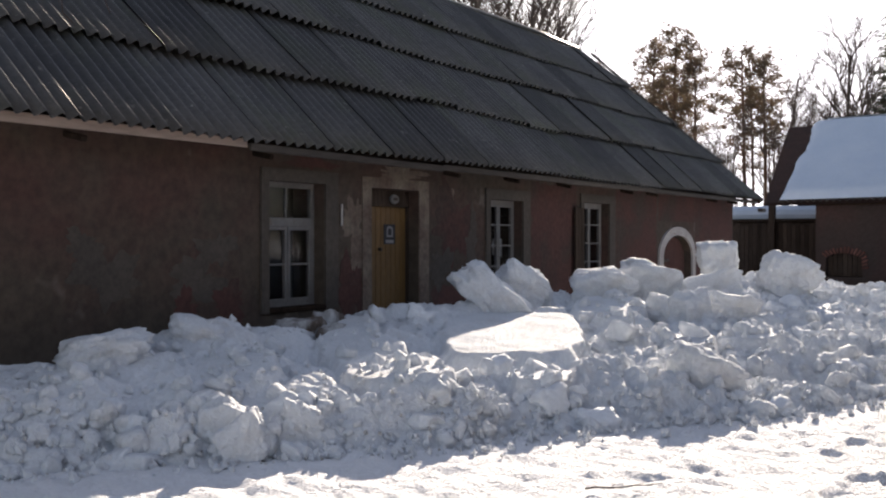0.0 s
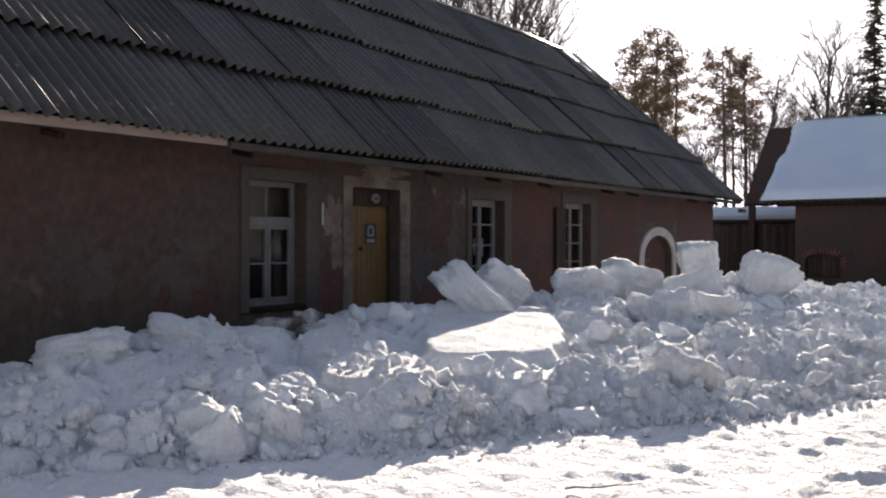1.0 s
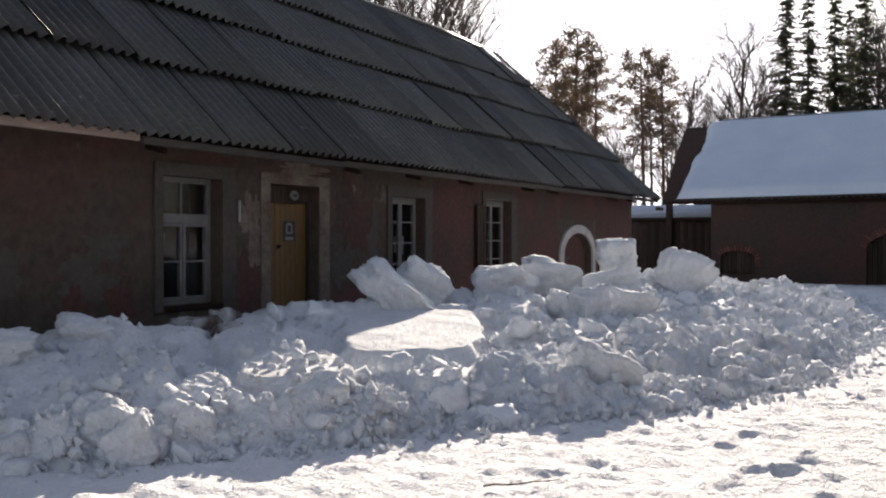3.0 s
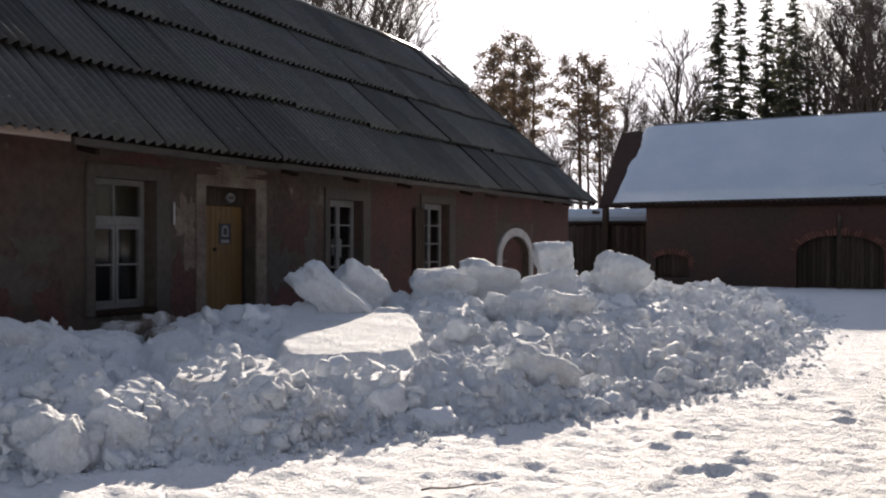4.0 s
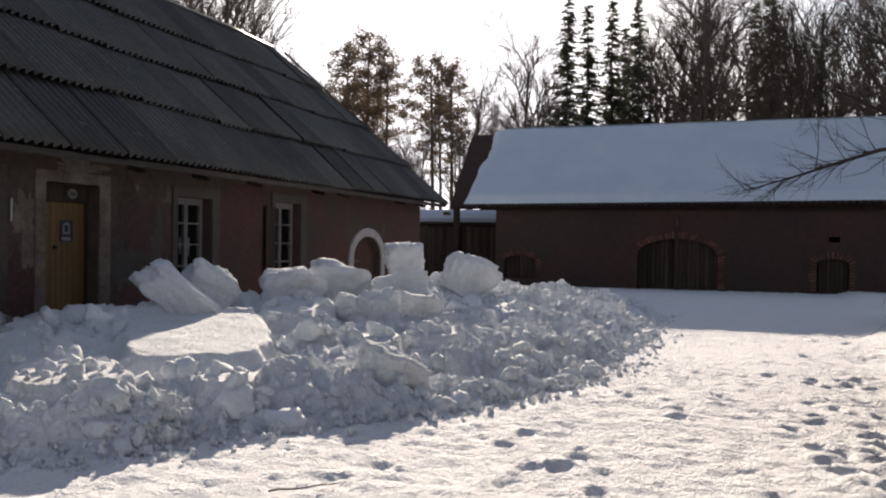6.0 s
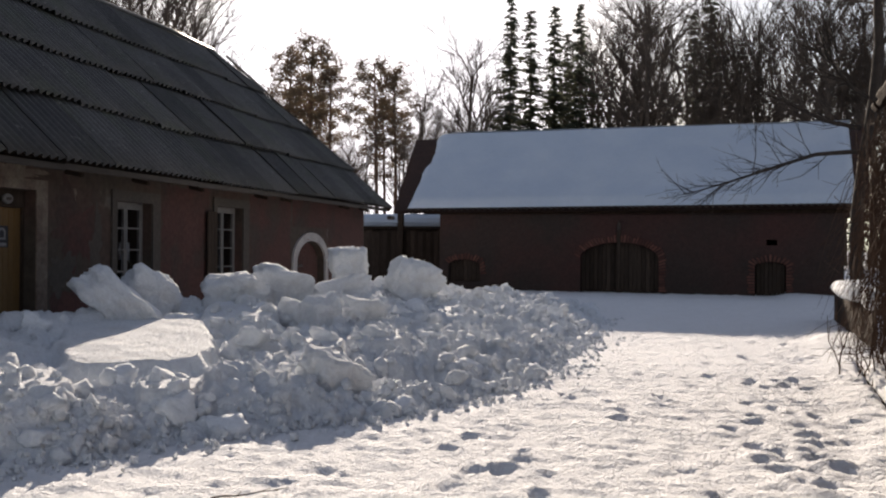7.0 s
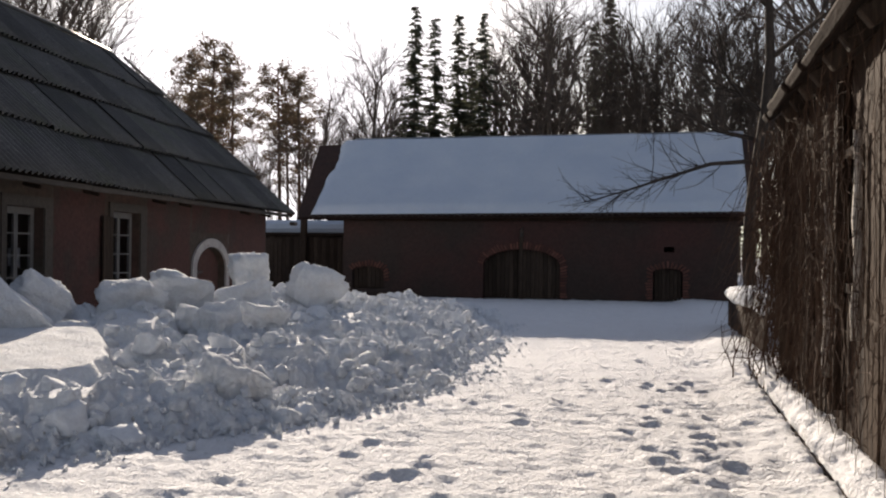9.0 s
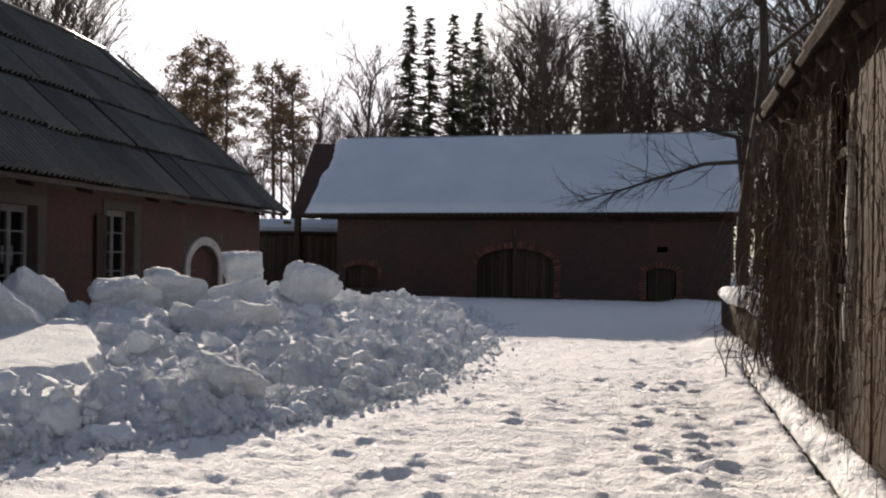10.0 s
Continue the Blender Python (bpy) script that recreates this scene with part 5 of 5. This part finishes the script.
pines = [(pine_tree(60 + k, 21.0, 0.27), 21.0) for k in range(3)]
plant(pines, [(68.9, 104, 20.4, 0), (70.0, 100, 21.2, 1), (71.2, 102, 18.8, 2), (70.6, 112, 17.5, 0), (73.9, 100, 19.2, 1), (74.9, 103, 18.8, 2), (74.3, 110, 16.5, 0), (65.6, 96, 17.5, 2), (69.4, 115, 18.5, 1)],
      "tall pine with a reddish trunk and ragged crown", "pine", "trees behind the yard")
spruces = [(spruce_tree(80 + k, 25.0, 4.2), 25.0) for k in range(3)]
# the 24 past azimuth 108 are unseen, added to darken the window reflections
plant(spruces, [(81.1, 98, 25.2, 0), (82.2, 100, 24.8, 1), (83.5, 102, 25.6, 2), (84.9, 98, 24.6, 0), (84.2, 112, 25.0, 1), (91.8, 112, 30.0, 0), (90.9, 118, 28.0, 2), (97.6, 116, 24.0, 2), (101.5, 112, 24.0, 1)] + [(108.5 + 1.75 * k, 80 + 7 * (k % 3), 19 + 2 * (k % 4), k) for k in range(24)],
      "dark narrow spruce with drooping branches", "spruce", "trees behind the yard")
bares = [bare_tree(95, 24.0, 0.32, 0.46, (7, 10), None, 1, 0.034), bare_tree(91, 24.0, 0.26, 0.42, (5, 8), None, 1, 0.024), bare_tree(92, 24.0, 0.22, 0.27, (4, 7), None, 1, 0.03), bare_tree(93, 24.0, 0.24, 0.4, (5, 7), None, 2, 0.024)]
spots = [(78.8, 98, 24.0, 0), (58.9, 70, 24.0, 0), (59.6, 74, 26.0, 1), (60.9, 70, 26.0, 3), (61.3, 78, 24.0, 2), (63.4, 82, 24.0, 0), (64.3, 80, 25.0, 3), (66.0, 90, 17.0, 1),
         (75.6, 96, 21.5, 1), (76.4, 104, 17.0, 2), (77.4, 102, 17.5, 1), (72.6, 106, 15.0, 1), (73.2, 98, 14.0, 2), (71.9, 112, 14.0, 3), (80.2, 100, 19.0, 2), (76.9, 112, 14.0, 3), (79.6, 106, 15.0, 1), (75.1, 104, 15.5, 3), (77.9, 108, 15.0, 2), (78.2, 101, 16.5, 0), (80.0, 104, 21.0, 1), (77.0, 99, 13.5, 0), (72.3, 102, 13.0, 0), (75.9, 108, 15.0, 0), (79.4, 112, 17.0, 2), (67.4, 100, 12.5, 0)]
az = 85.4
while az < 107:
    spots.append((az, float(rr.uniform(88, 118)), float(rr.uniform(23, 31)), int(rr.integers(0, 4))))
    az += float(rr.uniform(0.38, 0.8))
plant(bares, spots, "tall leafless tree with fine winter twigs", "tree", "trees behind the yard")
# young growth and brush at the foot of the wood
br = Pile()
for k in range(520):
    a = float(rr.uniform(66, 107))
    d = float(rr.uniform(84, 120))
    x, y = at_az(a, d)
    h = float(rr.uniform(3, 9)) * (1.25 if a > 84 else 0.9)
    p, w = Vector((x, y, 0)), Vector((float(rr.normal(0, 0.08)), float(rr.normal(0, 0.08)), 1))
    pts = [p + w * h * i / 4 + Vector(rr.normal(0, 0.12, 3)) for i in range(5)]
    br.tube(pts, [0.06, 0.05, 0.04, 0.03, 0.015], 3, False)
    for j in range(7):
        i = int(rr.integers(1, 4))
        br.tube([pts[i], pts[i] + Vector((float(rr.normal(0, 0.7)), float(rr.normal(0, 0.7)), float(rr.uniform(0.5, 1.8))))], [0.022, 0.012], 3, False)
tagged(br.ob("brushwood", BARK), "thin leafless brushwood along the edge of the wood", "brushwood", kind="stuff")

# old tree beyond the timber house, with a limb reaching over the barn roof
ot = new("old_tree")
limbs, twigs = Pile(), Pile()
r = np.random.default_rng(17)
B = Vector((26.3, -4.35, -0.1))
tp = [B + Vector((0.2 * math.sin(i * 1.1), 0.16 * math.sin(i * 0.9) - 0.03 * i, 1.3 * i)) for i in range(9)]
limbs.tube(tp, [0.17 - 0.011 * i for i in range(9)], 9)
for b, way, ln, rad in ((tp[4], (0.1, 0.8, 0.7), 2.6, 0.05), (tp[5], (-0.3, -0.7, 0.6), 4, 0.07), (tp[6], (0, 0.7, 0.9), 4.0, 0.07), (tp[7], (0.3, -0.3, 1), 5, 0.08), (tp[8], (0, 0.2, 1), 5, 0.1)):
    grow(limbs, twigs, b, Vector(way), ln, rad, 1, r, 0.45, 0.02, (8, 11), 0.007)
lp = [B + Vector(p) for p in ((0.1, 0.05, 4.05), (-0.3, 1.1, 3.95), (-0.55, 2.1, 3.62), (-0.75, 3.1, 3.28), (-0.9, 4.1, 2.98))]
limbs.tube(lp, [0.06, 0.047, 0.036, 0.025, 0.008], 6, False)
l2 = [B + Vector(p) for p in ((0.1, 0.05, 4.6), (-0.2, 0.9, 4.75), (-0.35, 1.7, 5.15), (-0.4, 2.3, 5.4))]
limbs.tube(l2, [0.06, 0.045, 0.03, 0.012], 5, False)
for path, cnt in ((lp, 30), (l2, 14)):
    for k in range(cnt):
        t = float(r.uniform(0.15, 1.0)) * (len(path) - 1)
        i = min(int(t), len(path) - 2)
        grow(limbs, twigs, path[i].lerp(path[i + 1], t - i), Vector((float(r.normal(-0.1, 0.5)), float(r.normal(0.75, 0.3)), float(r.normal(0.0, 0.45)))), float(r.uniform(0.5, 1.5)), 0.014, 2, r, 0.4, 0.0, (4, 7), 0.006)
limbs.ob("trunk", OLD_BARK, ot, "", True)
twigs.ob("crown", OLD_BARK, ot)
tagged(ot, "old leafless tree with a limb reaching over the barn roof", "tree")
ob = copy_thing(bares[3][0], pose(31, -8.2, 0, 0, 0, 40))
ob.scale = (0.5, 0.5, 0.62)
tagged(ob, "leafless twin-stemmed birch behind the fence", "tree")

# birch whose twigs hang before the roof
bt = new("weeping_birch")
tr, tw2 = Pile(), Pile()
base = Vector((0.6, 6.4, 0))
tr.tube([base + Vector((0.1 * i, -0.05 * i, 1.1 * i)) for i in range(7)], [0.17 - 0.015 * i for i in range(7)], 8)
br0 = [base + Vector((0.35, -0.15, 4.2)), base + Vector((1.6, -0.2, 4.9)), base + Vector((3.2, -0.3, 5.0)), base + Vector((4.4, -0.4, 4.7))]
tr.tube(br0, [0.06, 0.045, 0.03, 0.015], 6, False)
for k, (x, y, zt, zb) in enumerate(((4.55, 6.0, 4.7, 3.25), (4.62, 6.02, 4.7, 3.15), (4.5, 5.98, 4.75, 3.35), (4.95, 6.0, 4.65, 3.5), (5.0, 6.0, 4.65, 3.38), (4.75, 6.0, 4.65, 3.55), (3.9, 6.0, 4.9, 3.5))):
    top = Vector((min(x, 4.95), y, zt))
    pts = [top.lerp(Vector((x, y, zb)), i / 7) + Vector((0.025 * math.sin(i * 1.9 + k), 0.02 * math.cos(i * 1.3 + k), 0)) for i in range(8)]
    tw2.tube(pts, [0.006 - 0.0005 * i for i in range(8)], 3, False)
    for i in range(2, 8):
        e = pts[i] + Vector((float(rr.normal(0, 0.07)), float(rr.normal(0, 0.05)), float(rr.uniform(-0.16, -0.03))))
        tw2.tube([pts[i], e], [0.003, 0.002], 3, False)
tw2.tube([br0[3], Vector((4.98, 6.0, 4.64))], [0.014, 0.01], 4, False)
tr.ob("trunk", BIRCH, bt, "", True)
tw2.ob("hanging_twigs", VINE, bt)
tagged(bt, "birch with thin hanging twigs before the roof", "tree")

# fallen twig on the trodden snow
(ax, ay), (bx1, by1) = TWIG
fallen = Pile()
run = [Vector((ax + (bx1 - ax) * i / 6, ay + (by1 - ay) * i / 6 + 0.015 * math.sin(i * 2.3), 0.026 + 0.005 * math.sin(i * 1.7))) for i in range(7)]
fallen.tube(run, [0.007 - 0.0007 * i for i in range(7)], 5)
for i in (2, 4, 5):
    fallen.tube([run[i], run[i] + Vector((0.05, 0.05 - 0.03 * i, 0.015))], [0.003, 0.002], 4)
tagged(fallen.ob("fallen_twig", BARK, None, "", True), "thin dark broken twig lying on trodden snow", "twig")
